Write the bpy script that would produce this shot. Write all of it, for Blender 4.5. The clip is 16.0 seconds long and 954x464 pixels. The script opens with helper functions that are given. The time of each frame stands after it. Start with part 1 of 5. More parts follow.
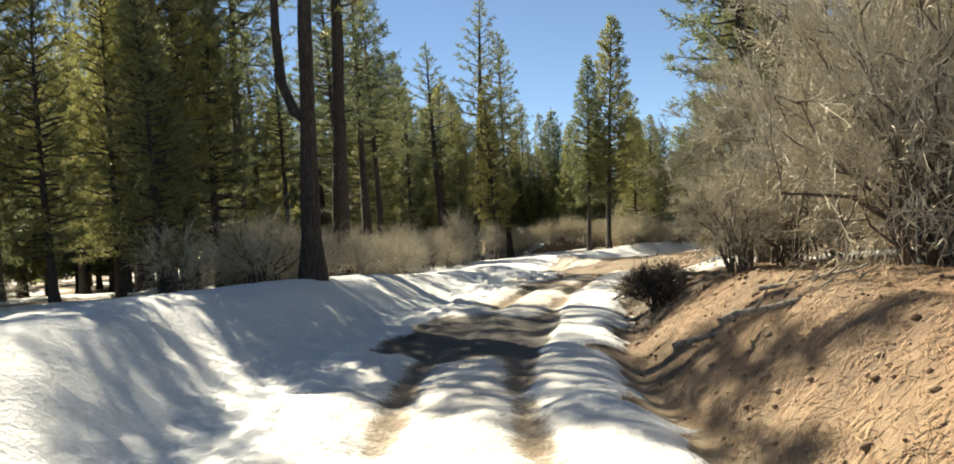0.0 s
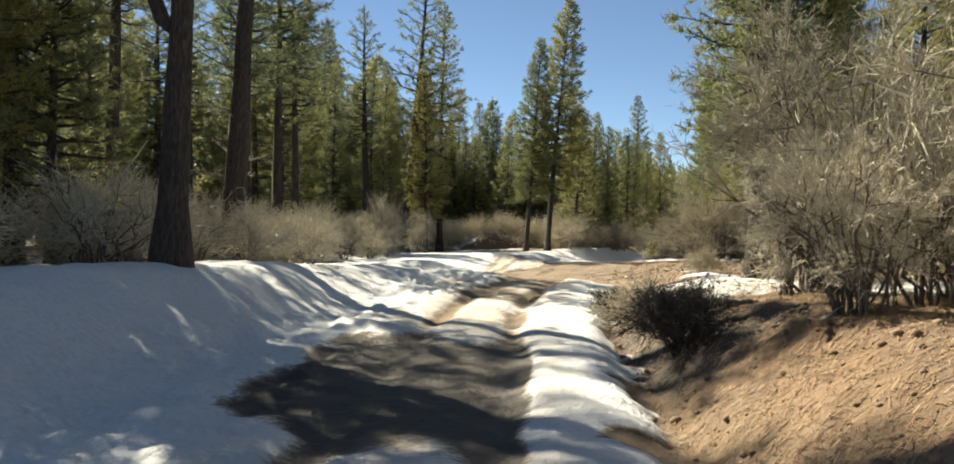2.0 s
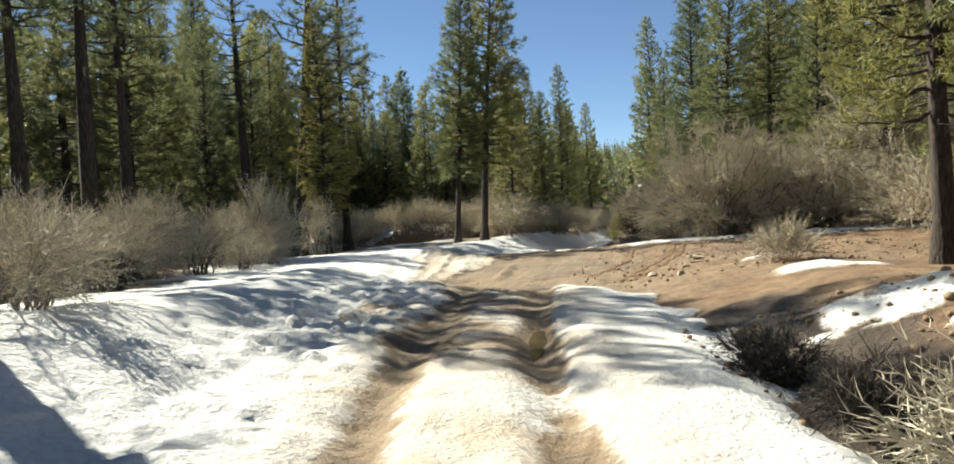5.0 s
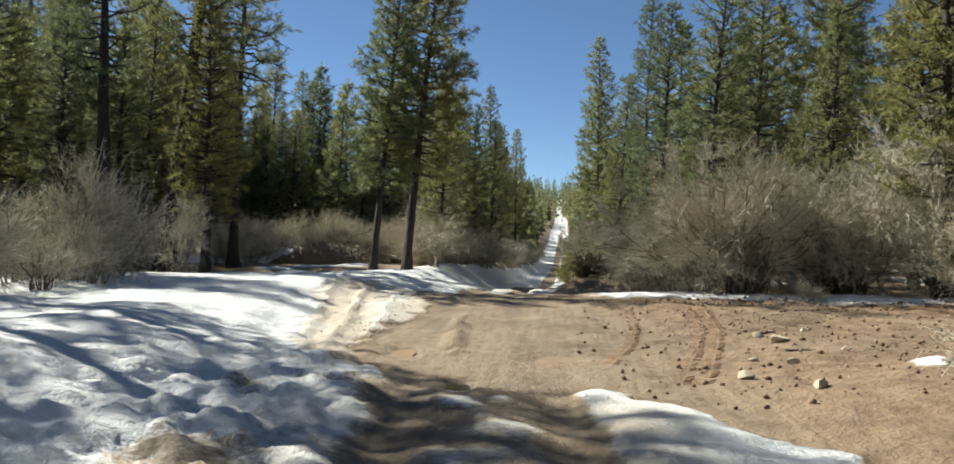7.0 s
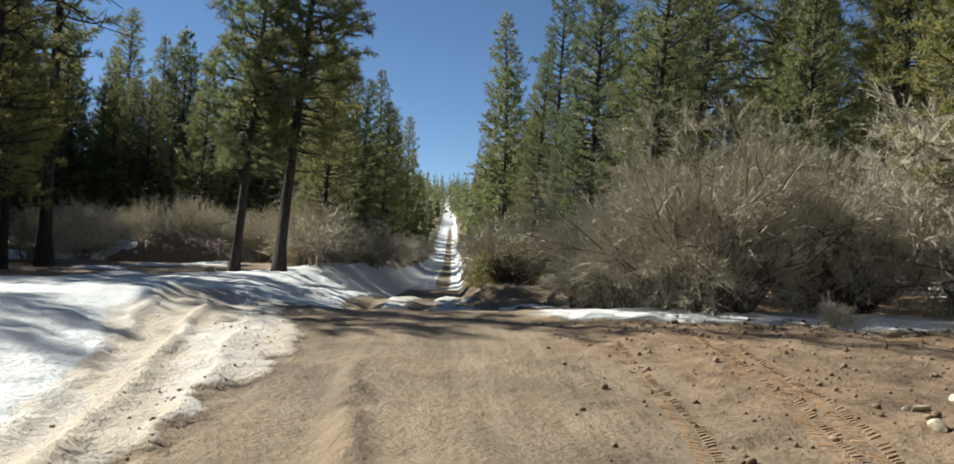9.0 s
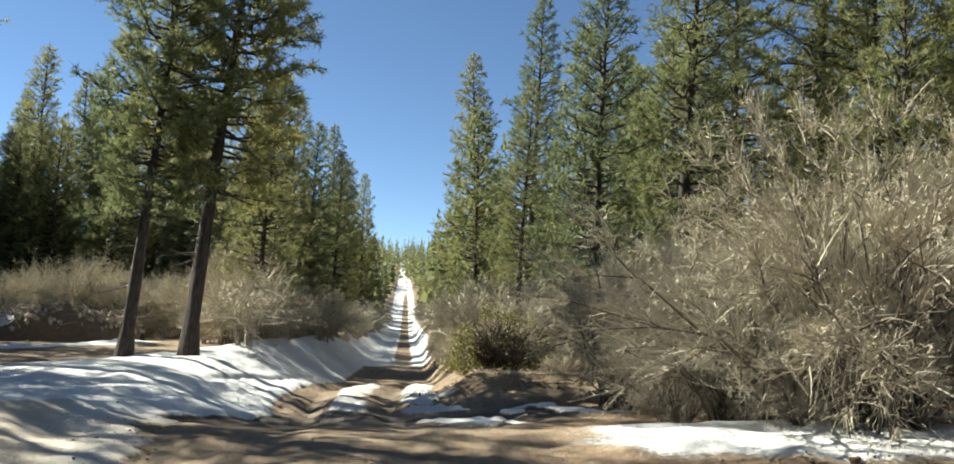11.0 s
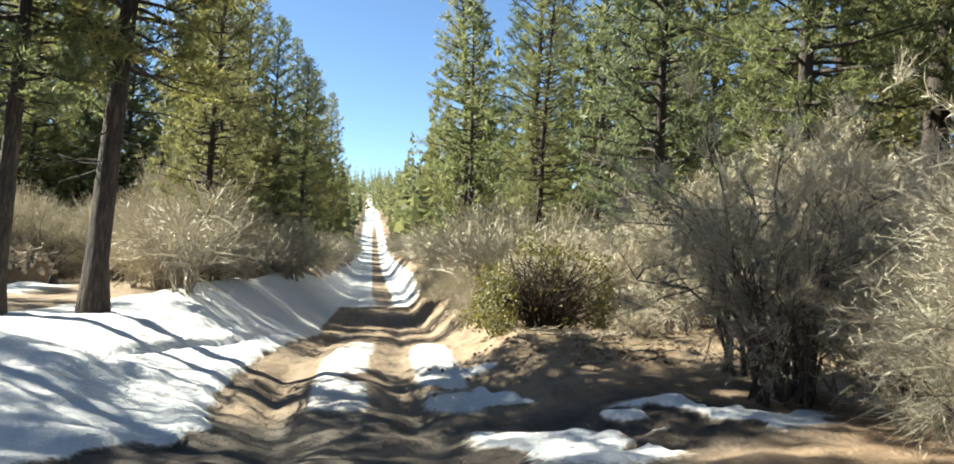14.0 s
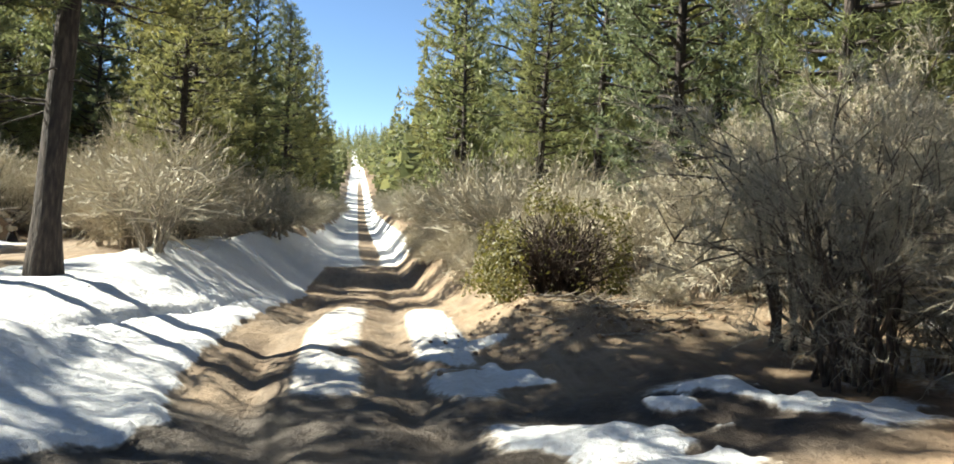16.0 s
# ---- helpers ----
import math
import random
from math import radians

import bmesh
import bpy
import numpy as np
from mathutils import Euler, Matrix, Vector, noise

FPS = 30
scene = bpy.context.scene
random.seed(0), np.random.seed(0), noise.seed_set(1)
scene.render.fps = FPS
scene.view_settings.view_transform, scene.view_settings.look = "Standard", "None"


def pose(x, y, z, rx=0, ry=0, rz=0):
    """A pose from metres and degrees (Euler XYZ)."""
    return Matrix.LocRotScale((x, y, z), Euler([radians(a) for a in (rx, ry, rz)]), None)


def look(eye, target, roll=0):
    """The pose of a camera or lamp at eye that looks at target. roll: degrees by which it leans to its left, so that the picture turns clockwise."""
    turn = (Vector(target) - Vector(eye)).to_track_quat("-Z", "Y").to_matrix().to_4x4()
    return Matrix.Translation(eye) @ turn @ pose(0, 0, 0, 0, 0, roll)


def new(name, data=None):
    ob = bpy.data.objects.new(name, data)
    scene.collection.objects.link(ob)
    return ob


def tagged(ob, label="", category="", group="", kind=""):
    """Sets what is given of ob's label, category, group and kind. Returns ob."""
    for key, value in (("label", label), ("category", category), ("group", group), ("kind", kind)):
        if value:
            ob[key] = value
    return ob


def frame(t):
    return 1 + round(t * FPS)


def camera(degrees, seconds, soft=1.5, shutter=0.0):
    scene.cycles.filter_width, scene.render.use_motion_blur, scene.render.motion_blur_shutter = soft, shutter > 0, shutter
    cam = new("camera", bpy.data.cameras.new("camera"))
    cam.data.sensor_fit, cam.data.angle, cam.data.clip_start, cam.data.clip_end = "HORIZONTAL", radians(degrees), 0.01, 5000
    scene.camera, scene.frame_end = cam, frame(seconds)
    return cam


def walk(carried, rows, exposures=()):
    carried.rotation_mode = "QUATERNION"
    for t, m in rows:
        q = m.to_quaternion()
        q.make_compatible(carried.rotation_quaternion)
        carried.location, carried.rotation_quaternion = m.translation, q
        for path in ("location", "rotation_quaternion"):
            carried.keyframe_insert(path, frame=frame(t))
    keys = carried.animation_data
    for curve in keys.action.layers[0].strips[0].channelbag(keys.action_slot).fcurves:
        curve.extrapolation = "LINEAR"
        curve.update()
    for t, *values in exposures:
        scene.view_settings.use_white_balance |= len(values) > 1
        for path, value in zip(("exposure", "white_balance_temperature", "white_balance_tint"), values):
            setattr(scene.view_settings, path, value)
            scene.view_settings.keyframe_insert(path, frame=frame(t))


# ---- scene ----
cam = camera(63.0, 16.0, soft=1.7)

# seconds, place of the eye, heading, tilt up, lean to the right
PATH = [
    (0.0, 10.24, -31.09, 1.85, 24.85, 0.74, 5.29),
    (0.5, 9.63, -29.86, 1.85, 24.48, 0.72, 4.48),
    (1.0, 9.00, -28.89, 1.83, 23.34, 0.68, 2.46),
    (1.5, 8.26, -27.36, 1.81, 20.19, 0.09, 1.33),
    (2.0, 7.62, -25.94, 1.81, 19.33, -0.03, 0.51),
    (2.5, 6.76, -24.28, 1.77, 16.71, -0.29, 0.65),
    (3.0, 6.03, -22.64, 1.71, 15.36, -1.06, 1.95),
    (3.5, 5.33, -20.91, 1.62, 14.77, -1.69, 4.02),
    (3.7, 5.05, -20.27, 1.56, 14.42, -1.78, 4.37),
    (5.8, 2.49, -12.04, 1.69, 10.80, -0.57, 2.19),
    (6.0, 2.22, -11.41, 1.70, 10.37, -0.62, 0.79),
    (6.5, 1.61, -9.22, 1.75, 9.37, -0.31, -0.22),
    (7.0, 1.04, -6.86, 1.66, 6.32, 0.80, -0.79),
    (7.5, 0.62, -5.14, 1.63, 4.99, 0.75, -0.47),
    (8.0, 0.35, -3.34, 1.62, 4.22, 0.47, -0.89),
    (8.5, 0.09, -1.79, 1.65, 0.69, 0.58, -0.87),
    (9.0, 0.00, -0.00, 1.66, -2.08, 0.71, -1.69),
    (9.2, -0.04, 0.83, 1.61, -3.63, 0.70, -1.58),
    (11.4, -0.65, 8.18, 1.78, -5.94, 6.02, -0.48),
    (11.5, -0.70, 8.49, 1.77, -6.08, 5.93, -0.09),
    (12.0, -0.87, 9.86, 1.77, -6.57, 5.71, 0.51),
    (12.5, -1.00, 11.07, 1.81, -6.88, 5.37, -0.17),
    (13.0, -1.14, 12.30, 1.80, -7.32, 3.69, -0.08),
    (13.5, -1.18, 13.11, 1.77, -7.65, 1.31, -1.20),
    (14.0, -1.24, 13.71, 1.77, -7.93, 0.53, -0.81),
    (14.5, -1.29, 14.30, 1.74, -8.25, -0.98, -1.10),
    (15.0, -1.25, 14.72, 1.72, -8.47, -1.74, -0.88),
    (15.5, -1.34, 15.09, 1.72, -8.77, -2.19, -0.97),
    (16.0, -1.33, 15.43, 1.69, -9.05, -2.48, -1.08),
]


def eye_pose(x, y, z, yaw, pitch, lean):
    a, b = radians(yaw), radians(pitch)
    way = Vector((-math.sin(a) * math.cos(b), math.cos(a) * math.cos(b), math.sin(b)))
    return look((x, y, z), Vector((x, y, z)) + way, -lean)


walk(cam, [(t, eye_pose(*r)) for t, *r in PATH], [(0, 1.6, 6750, 3), (1.5, 1.75, 6750, 3), (2, 1.45, 6650, 3), (2.7, 1.7, 6650, 3), (3.7, 1.6, 6550, 3), (6, 1.15, 5950, 2), (7, 1.1, 5850, 3), (8, 0.9, 5750, 3),
                                                (9.2, 0.95, 5750, 4), (11.3, 1.65, 6050, 1), (12.5, 1.95, 6050, 1), (14.5, 2.05, 6050, 2), (16, 1.9, 6050, 3)])

# ---------------------------------------------------------------- light
SUN_AZ = radians(-60)      # clockwise from +y: from the left
SUN_EL = radians(39)
world = bpy.data.worlds.new("sky")
scene.world = world
world.use_nodes = True
wn = world.node_tree.nodes
sky = wn.new("ShaderNodeTexSky")
sky.sky_type = "NISHITA"
sky.sun_disc = False
sky.sun_elevation = SUN_EL
sky.sun_rotation = SUN_AZ
sky.altitude = 1800
sky.air_density = 0.75
sky.dust_density = 0.0
sky.ozone_density = 1.3
wn["Background"].inputs["Strength"].default_value = 0.05
world.node_tree.links.new(sky.outputs[0], wn["Background"].inputs["Color"])

sun_data = bpy.data.lights.new("sun", "SUN")
sun_data.energy = 5.0
sun_data.angle = radians(0.53)
sun_data.color = (1.0, 0.895, 0.735)
sun = new("sun", sun_data)
to_sun = Vector((math.sin(SUN_AZ) * math.cos(SUN_EL), math.cos(SUN_AZ) * math.cos(SUN_EL), math.sin(SUN_EL)))
sun.matrix_world = look((0, 0, 60), Vector((0, 0, 60)) - to_sun)

# ---------------------------------------------------------------- helpers
rng = np.random.default_rng(7)


def hash2(ix, iy, seed):
    v = np.sin(ix * 127.1 + iy * 311.7 + seed * 74.7) * 43758.5453
    return v - np.floor(v)


def vnoise(x, y, scale, seed=0):
    """Smooth noise in -1..1, with a grain of that many metres."""
    x, y = np.asarray(x, float) / scale, np.asarray(y, float) / scale
    ix, iy = np.floor(x), np.floor(y)
    fx, fy = x - ix, y - iy
    fx, fy = fx * fx * (3 - 2 * fx), fy * fy * (3 - 2 * fy)
    a, b = hash2(ix, iy, seed), hash2(ix + 1, iy, seed)
    c, d = hash2(ix, iy + 1, seed), hash2(ix + 1, iy + 1, seed)
    return 2 * ((a + (b - a) * fx) * (1 - fy) + (c + (d - c) * fx) * fy) - 1


def fbm(x, y, scale, seed=0, octaves=3):
    return sum(vnoise(x, y, scale / 2 ** k, seed + 17 * k) * 0.55 ** k for k in range(octaves))


def step(a, b, v):
    t = np.clip((np.asarray(v, float) - a) / (b - a), 0, 1)
    return t * t * (3 - 2 * t)


def bump(c, w, v):
    """A smooth hump of half-width w about c."""
    return np.exp(-((np.asarray(v, float) - c) / w) ** 2)


def mesh_of(name, verts, faces, mat, smooth=True, mat_index=None):
    """A mesh from arrays; faces are an (n, 3) or (n, 4) array or a list of them."""
    me = bpy.data.meshes.new(name)
    groups = [np.asarray(f, np.int32) for f in (faces if isinstance(faces, list) else [faces])]
    verts = np.asarray(verts, np.float32)
    loops = np.concatenate([g.ravel() for g in groups])
    sizes = np.concatenate([np.full(len(g), g.shape[1], np.int32) for g in groups])
    me.vertices.add(len(verts))
    me.vertices.foreach_set("co", verts.ravel())
    me.loops.add(len(loops))
    me.loops.foreach_set("vertex_index", loops)
    me.polygons.add(len(sizes))
    me.polygons.foreach_set("loop_start", np.concatenate([[0], np.cumsum(sizes)[:-1]]).astype(np.int32))
    me.polygons.foreach_set("loop_total", sizes)
    me.polygons.foreach_set("use_smooth", np.full(len(sizes), smooth))
    me.materials.append(mat)
    me.update(calc_edges=True)
    return me


def unit(v):
    v = np.asarray(v, float)
    return v / (np.linalg.norm(v, axis=-1, keepdims=True) + 1e-9)


def tube(points, radii, sides):
    """Vertices and quads of a tapered tube along a line of points."""
    p, r = np.asarray(points, float), np.asarray(radii, float)
    way = unit(np.gradient(p, axis=0))
    side = np.cross(way, [0.31, 0.17, 0.93])
    bad = np.linalg.norm(side, axis=1) < 0.15
    side[bad] = np.cross(way[bad], [1.0, 0, 0])
    side = unit(side)
    other = np.cross(way, side)
    a = np.arange(sides) * 2 * math.pi / sides
    ring = side[:, None, :] * np.cos(a)[None, :, None] + other[:, None, :] * np.sin(a)[None, :, None]
    v = (p[:, None, :] + ring * r[:, None, None]).reshape(-1, 3)
    i, j = np.meshgrid(np.arange(len(p) - 1), np.arange(sides), indexing="ij")
    k = (j + 1) % sides
    f = np.stack([i * sides + j, i * sides + k, (i + 1) * sides + k, (i + 1) * sides + j], -1).reshape(-1, 4)
    return v, f


class Pile:
    """Gathers vertices and faces of many pieces into one mesh."""

    def __init__(self):
        self.v, self.t, self.q, self.n = [], [], [], 0

    def add(self, v, f):
        f = np.asarray(f, np.int64) + self.n
        (self.t if f.shape[1] == 3 else self.q).append(f)
        self.v.append(np.asarray(v, float))
        self.n += len(v)

    def mesh(self, name, mat, smooth=True):
        faces = [np.concatenate(g) for g in (self.t, self.q) if g]
        return mesh_of(name, np.concatenate(self.v), faces, mat, smooth)


def part(name, data, parent, label=""):
    ob = new(name, data)
    ob.parent = parent
    return tagged(ob, label) if label else ob


# ---------------------------------------------------------------- materials
def node_mat(name, rough=0.8):
    m = bpy.data.materials.new(name)
    m.use_nodes = True
    nt = m.node_tree
    b = nt.nodes["Principled BSDF"]
    b.inputs["Roughness"].default_value = rough
    return m, nt, b


def add_noise(nt, scale, detail=4.0, coord="Object", stretch=None, rough=0.55):
    tc = nt.nodes.new("ShaderNodeTexCoord")
    n = nt.nodes.new("ShaderNodeTexNoise")
    n.inputs["Scale"].default_value = scale
    n.inputs["Detail"].default_value = detail
    n.inputs["Roughness"].default_value = rough
    if stretch:
        mp = nt.nodes.new("ShaderNodeMapping")
        mp.inputs["Scale"].default_value = stretch
        nt.links.new(tc.outputs[coord], mp.inputs[0])
        nt.links.new(mp.outputs[0], n.inputs["Vector"])
    else:
        nt.links.new(tc.outputs[coord], n.inputs["Vector"])
    return n.outputs["Fac"]


def add_ramp(nt, fac, stops):
    r = nt.nodes.new("ShaderNodeValToRGB")
    e = r.color_ramp.elements
    while len(e) < len(stops):
        e.new(0.5)
    for el, (p, c) in zip(e, stops):
        el.position, el.color = p, (*c, 1)
    nt.links.new(fac, r.inputs[0])
    return r.outputs[0]


def add_mix(nt, fac, a, b, mode="MIX"):
    m = nt.nodes.new("ShaderNodeMix")
    m.data_type, m.blend_type = "RGBA", mode
    for sock, val in ((m.inputs["Factor"], fac), (m.inputs["A"], a), (m.inputs["B"], b)):
        if isinstance(val, bpy.types.NodeSocket):
            nt.links.new(val, sock)
        elif isinstance(val, tuple):
            sock.default_value = (*val, 1)
        else:
            sock.default_value = val
    return m.outputs["Result"]


def add_math(nt, op, a, b=None, c=None, clamp=False):
    m = nt.nodes.new("ShaderNodeMath")
    m.operation, m.use_clamp = op, clamp
    for sock, val in zip(m.inputs, (a, b, c)):
        if val is None:
            continue
        if isinstance(val, bpy.types.NodeSocket):
            nt.links.new(val, sock)
        else:
            sock.default_value = val
    return m.outputs[0]


def add_bump(nt, bsdf, height, strength, dist):
    bp = nt.nodes.new("ShaderNodeBump")
    bp.inputs["Strength"].default_value = strength
    bp.inputs["Distance"].default_value = dist
    nt.links.new(height, bp.inputs["Height"])
    nt.links.new(bp.outputs[0], bsdf.inputs["Normal"])


def obj_random(nt):
    return nt.nodes.new("ShaderNodeObjectInfo").outputs["Random"]


def island_random(nt):
    return nt.nodes.new("ShaderNodeNewGeometry").outputs["Random Per Island"]


def bark_mat(name, dark, mid, light):
    m, nt, b = node_mat(name, 0.9)
    n = add_noise(nt, 5.0, 6, stretch=(4, 4, 0.8))
    fine = add_noise(nt, 40.0, 3, stretch=(1, 1, 0.4))
    col = add_ramp(nt, n, [(0.3, dark), (0.5, mid), (0.72, light)])
    col = add_mix(nt, fine, col, (0.05, 0.04, 0.035), "MULTIPLY")
    col = add_mix(nt, 0.35, add_ramp(nt, n, [(0.3, dark), (0.5, mid), (0.72, light)]), col)
    nt.links.new(col, b.inputs["Base Color"])
    add_bump(nt, b, add_math(nt, "MULTIPLY_ADD", fine, 0.3, n), 0.9, 0.06)
    return m


def needle_mat(name, dark, light, gold):
    m, nt, b = node_mat(name, 0.55)
    isl = island_random(nt)
    big = add_noise(nt, 0.8, 3)
    col = add_ramp(nt, isl, [(0.0, dark), (0.6, light), (1.0, gold)])
    col = add_mix(nt, add_math(nt, "MULTIPLY", big, 0.6), col, gold)
    tint = add_ramp(nt, obj_random(nt), [(0.0, (0.75, 0.85, 0.9)), (1.0, (1.15, 1.08, 0.85))])
    col = add_mix(nt, 1.0, col, tint, "MULTIPLY")
    nt.links.new(col, b.inputs["Base Color"])
    b.inputs["Specular IOR Level"].default_value = 0.5
    # thin needles let a part of the sunlight through
    tr = nt.nodes.new("ShaderNodeBsdfTranslucent")
    nt.links.new(col, tr.inputs["Color"])
    mx = nt.nodes.new("ShaderNodeMixShader")
    mx.inputs[0].default_value = 0.5
    nt.links.new(b.outputs[0], mx.inputs[1])
    nt.links.new(tr.outputs[0], mx.inputs[2])
    nt.links.new(mx.outputs[0], nt.nodes["Material Output"].inputs["Surface"])
    return m


def twig_mat(name, dark, mid, light):
    m, nt, b = node_mat(name, 0.85)
    col = add_ramp(nt, island_random(nt), [(0.0, dark), (0.55, mid), (1.0, light)])
    n = add_noise(nt, 1.3, 3)
    col = add_mix(nt, n, col, mid)
    nt.links.new(col, b.inputs["Base Color"])
    return m


BARK = bark_mat("pine bark", (0.022, 0.018, 0.016), (0.055, 0.042, 0.034), (0.12, 0.092, 0.072))
BARK_RED = bark_mat("red pine bark", (0.05, 0.032, 0.024), (0.13, 0.08, 0.055), (0.22, 0.15, 0.11))
BARK_DARK = bark_mat("dark red-brown shrub bark", (0.03, 0.02, 0.014), (0.06, 0.04, 0.028), (0.11, 0.075, 0.05))
STEM = bark_mat("grey-brown shrub stems", (0.07, 0.055, 0.045), (0.15, 0.12, 0.095), (0.25, 0.21, 0.165))
DEADWOOD = bark_mat("grey deadwood", (0.18, 0.155, 0.12), (0.36, 0.31, 0.245), (0.54, 0.48, 0.39))
NEEDLES = needle_mat("pine needles", (0.085, 0.108, 0.046), (0.205, 0.218, 0.088), (0.34, 0.315, 0.125))
NEEDLES_BLUE = needle_mat("dark pine needles", (0.07, 0.095, 0.05), (0.16, 0.182, 0.088), (0.27, 0.262, 0.118))
TWIGS = twig_mat("bare grey twigs", (0.2, 0.18, 0.134), (0.47, 0.425, 0.322), (0.72, 0.66, 0.52))
TWIGS_TAN = twig_mat("tan twigs", (0.16, 0.142, 0.104), (0.35, 0.318, 0.24), (0.56, 0.515, 0.405))
TWIGS_PALE = twig_mat("pale dry twigs", (0.22, 0.195, 0.145), (0.5, 0.45, 0.34), (0.72, 0.66, 0.52))
GRASS = twig_mat("dry grass", (0.18, 0.13, 0.07), (0.34, 0.26, 0.15), (0.56, 0.46, 0.3))
NEEDLE_LITTER = twig_mat("fallen orange needles", (0.13, 0.072, 0.036), (0.27, 0.165, 0.085), (0.5, 0.37, 0.23))
LEAF_GREEN = needle_mat("manzanita leaves", (0.05, 0.052, 0.014), (0.13, 0.115, 0.026), (0.24, 0.19, 0.045))

# ---------------------------------------------------------------- ground
ROAD_Y = np.array([-60, -34, -31, -28.5, -22.6, -20.3, -12, -6.9, 0, 8, 12.3, 16, 22, 27, 36, 60, 257, 900.0])
ROAD_X = np.array([32, 12, 10.2, 8.8, 5.8, 4.9, 2.6, 1.35, 0.3, -0.5, -0.9, -1.15, -1.35, -1.45, -1.0, -0.8, 0, 0])


def road_x(y):
    ys = np.asarray(y, float)
    return sum(np.interp(ys + o, ROAD_Y, ROAD_X) for o in (-2, -1, 0, 1, 2)) / 5


def along(y, *pairs):
    ys, vs = zip(*pairs)
    return np.interp(y, ys, vs)


def base_z(x, y):
    """Height of the land without ruts and snow."""
    x, y = np.asarray(x, float), np.asarray(y, float)
    u = x - road_x(y)
    mid = along(y, (-60, 0), (8, 0), (16, 0.08), (18, 0.05), (22, -0.45), (24, -0.52), (28, -0.5), (36, -1.1), (42.5, -1.55), (60, -1.9), (100, -2.3), (130, -2.1), (200, 1.6), (300, 8.8), (420, 21), (520, 31), (900, 32))
    left = along(y, (-60, 1.3), (-20, 1.3), (-13, 1.2), (-6, 0.8), (2, 0.5), (8, 0.42), (20, 0.4), (24, 0.75), (29, 0.85), (36, 1.4), (43, 1.8), (60, 1.9), (100, 2.0), (160, 1.0))
    left_in = along(y, (-30, 2.9), (-13, 2.7), (-3, 2.2), (3, 2.6), (12, 3.0), (18, 2.6), (22, 1.5), (90, 1.4))
    h = left * step(0, 1, (-u - left_in) / along(y, (-30, 2.7), (-10, 3.0), (0, 3.0), (18, 3.0), (26, 3.2)))
    right = along(y, (-60, 1.1), (-20, 1.0), (-14, 0.8), (-8, 0.55), (0, 0.35), (5, 0.22), (15, 0.1), (19, 0.1), (23, 0.22), (26.5, 0.42), (29, 0.55), (32, 0.75), (36, 1.2), (43, 1.6), (60, 1.7), (100, 1.9), (160, 1.0))
    right_in = along(y, (-30, 2.4), (-14, 2.7), (-4, 3.1), (2, 2.4), (18, 2.4), (24, 1.9), (27, 1.5), (90, 1.5))
    h = h + right * step(0, 1, (u - right_in) / along(y, (-60, 2.2), (-10, 2.2), (0, 3.5), (20, 2.5), (26, 1.6)))
    ditch = along(y, (-60, 0.22), (-12, 0.25), (-5, 0.15), (1, 0.0), (90, 0.0))
    h = h - ditch * bump(0, 0.4, u - right_in)
    # a heap of earth pushed up beside the track
    h = h + 0.14 * np.exp(-(((x - 2.3) / 1.5) ** 2 + ((y - 27.1) / 0.9) ** 2))
    far = step(14, 60, np.hypot(x, np.maximum(np.abs(y - 5) - 35, 0)))
    h = h + far * (0.8 + 0.8 * fbm(x, y, 45, 3, 2)) * step(3, 14, np.abs(u))
    h = h + 0.05 * fbm(x, y, 3.1, 5) * step(0.8, 3, np.abs(u)) + 0.02 * fbm(x, y, 0.9, 9)
    return mid + h


def groove(x, y):
    """A narrow track pressed along the snow bank."""
    return bump(-4.5 + 0.16 * (y - 26) + 0.1 * np.sin(y * 0.9), 0.1, x) * along(y, (24.5, 0), (25.5, 1), (33, 1), (35, 0))


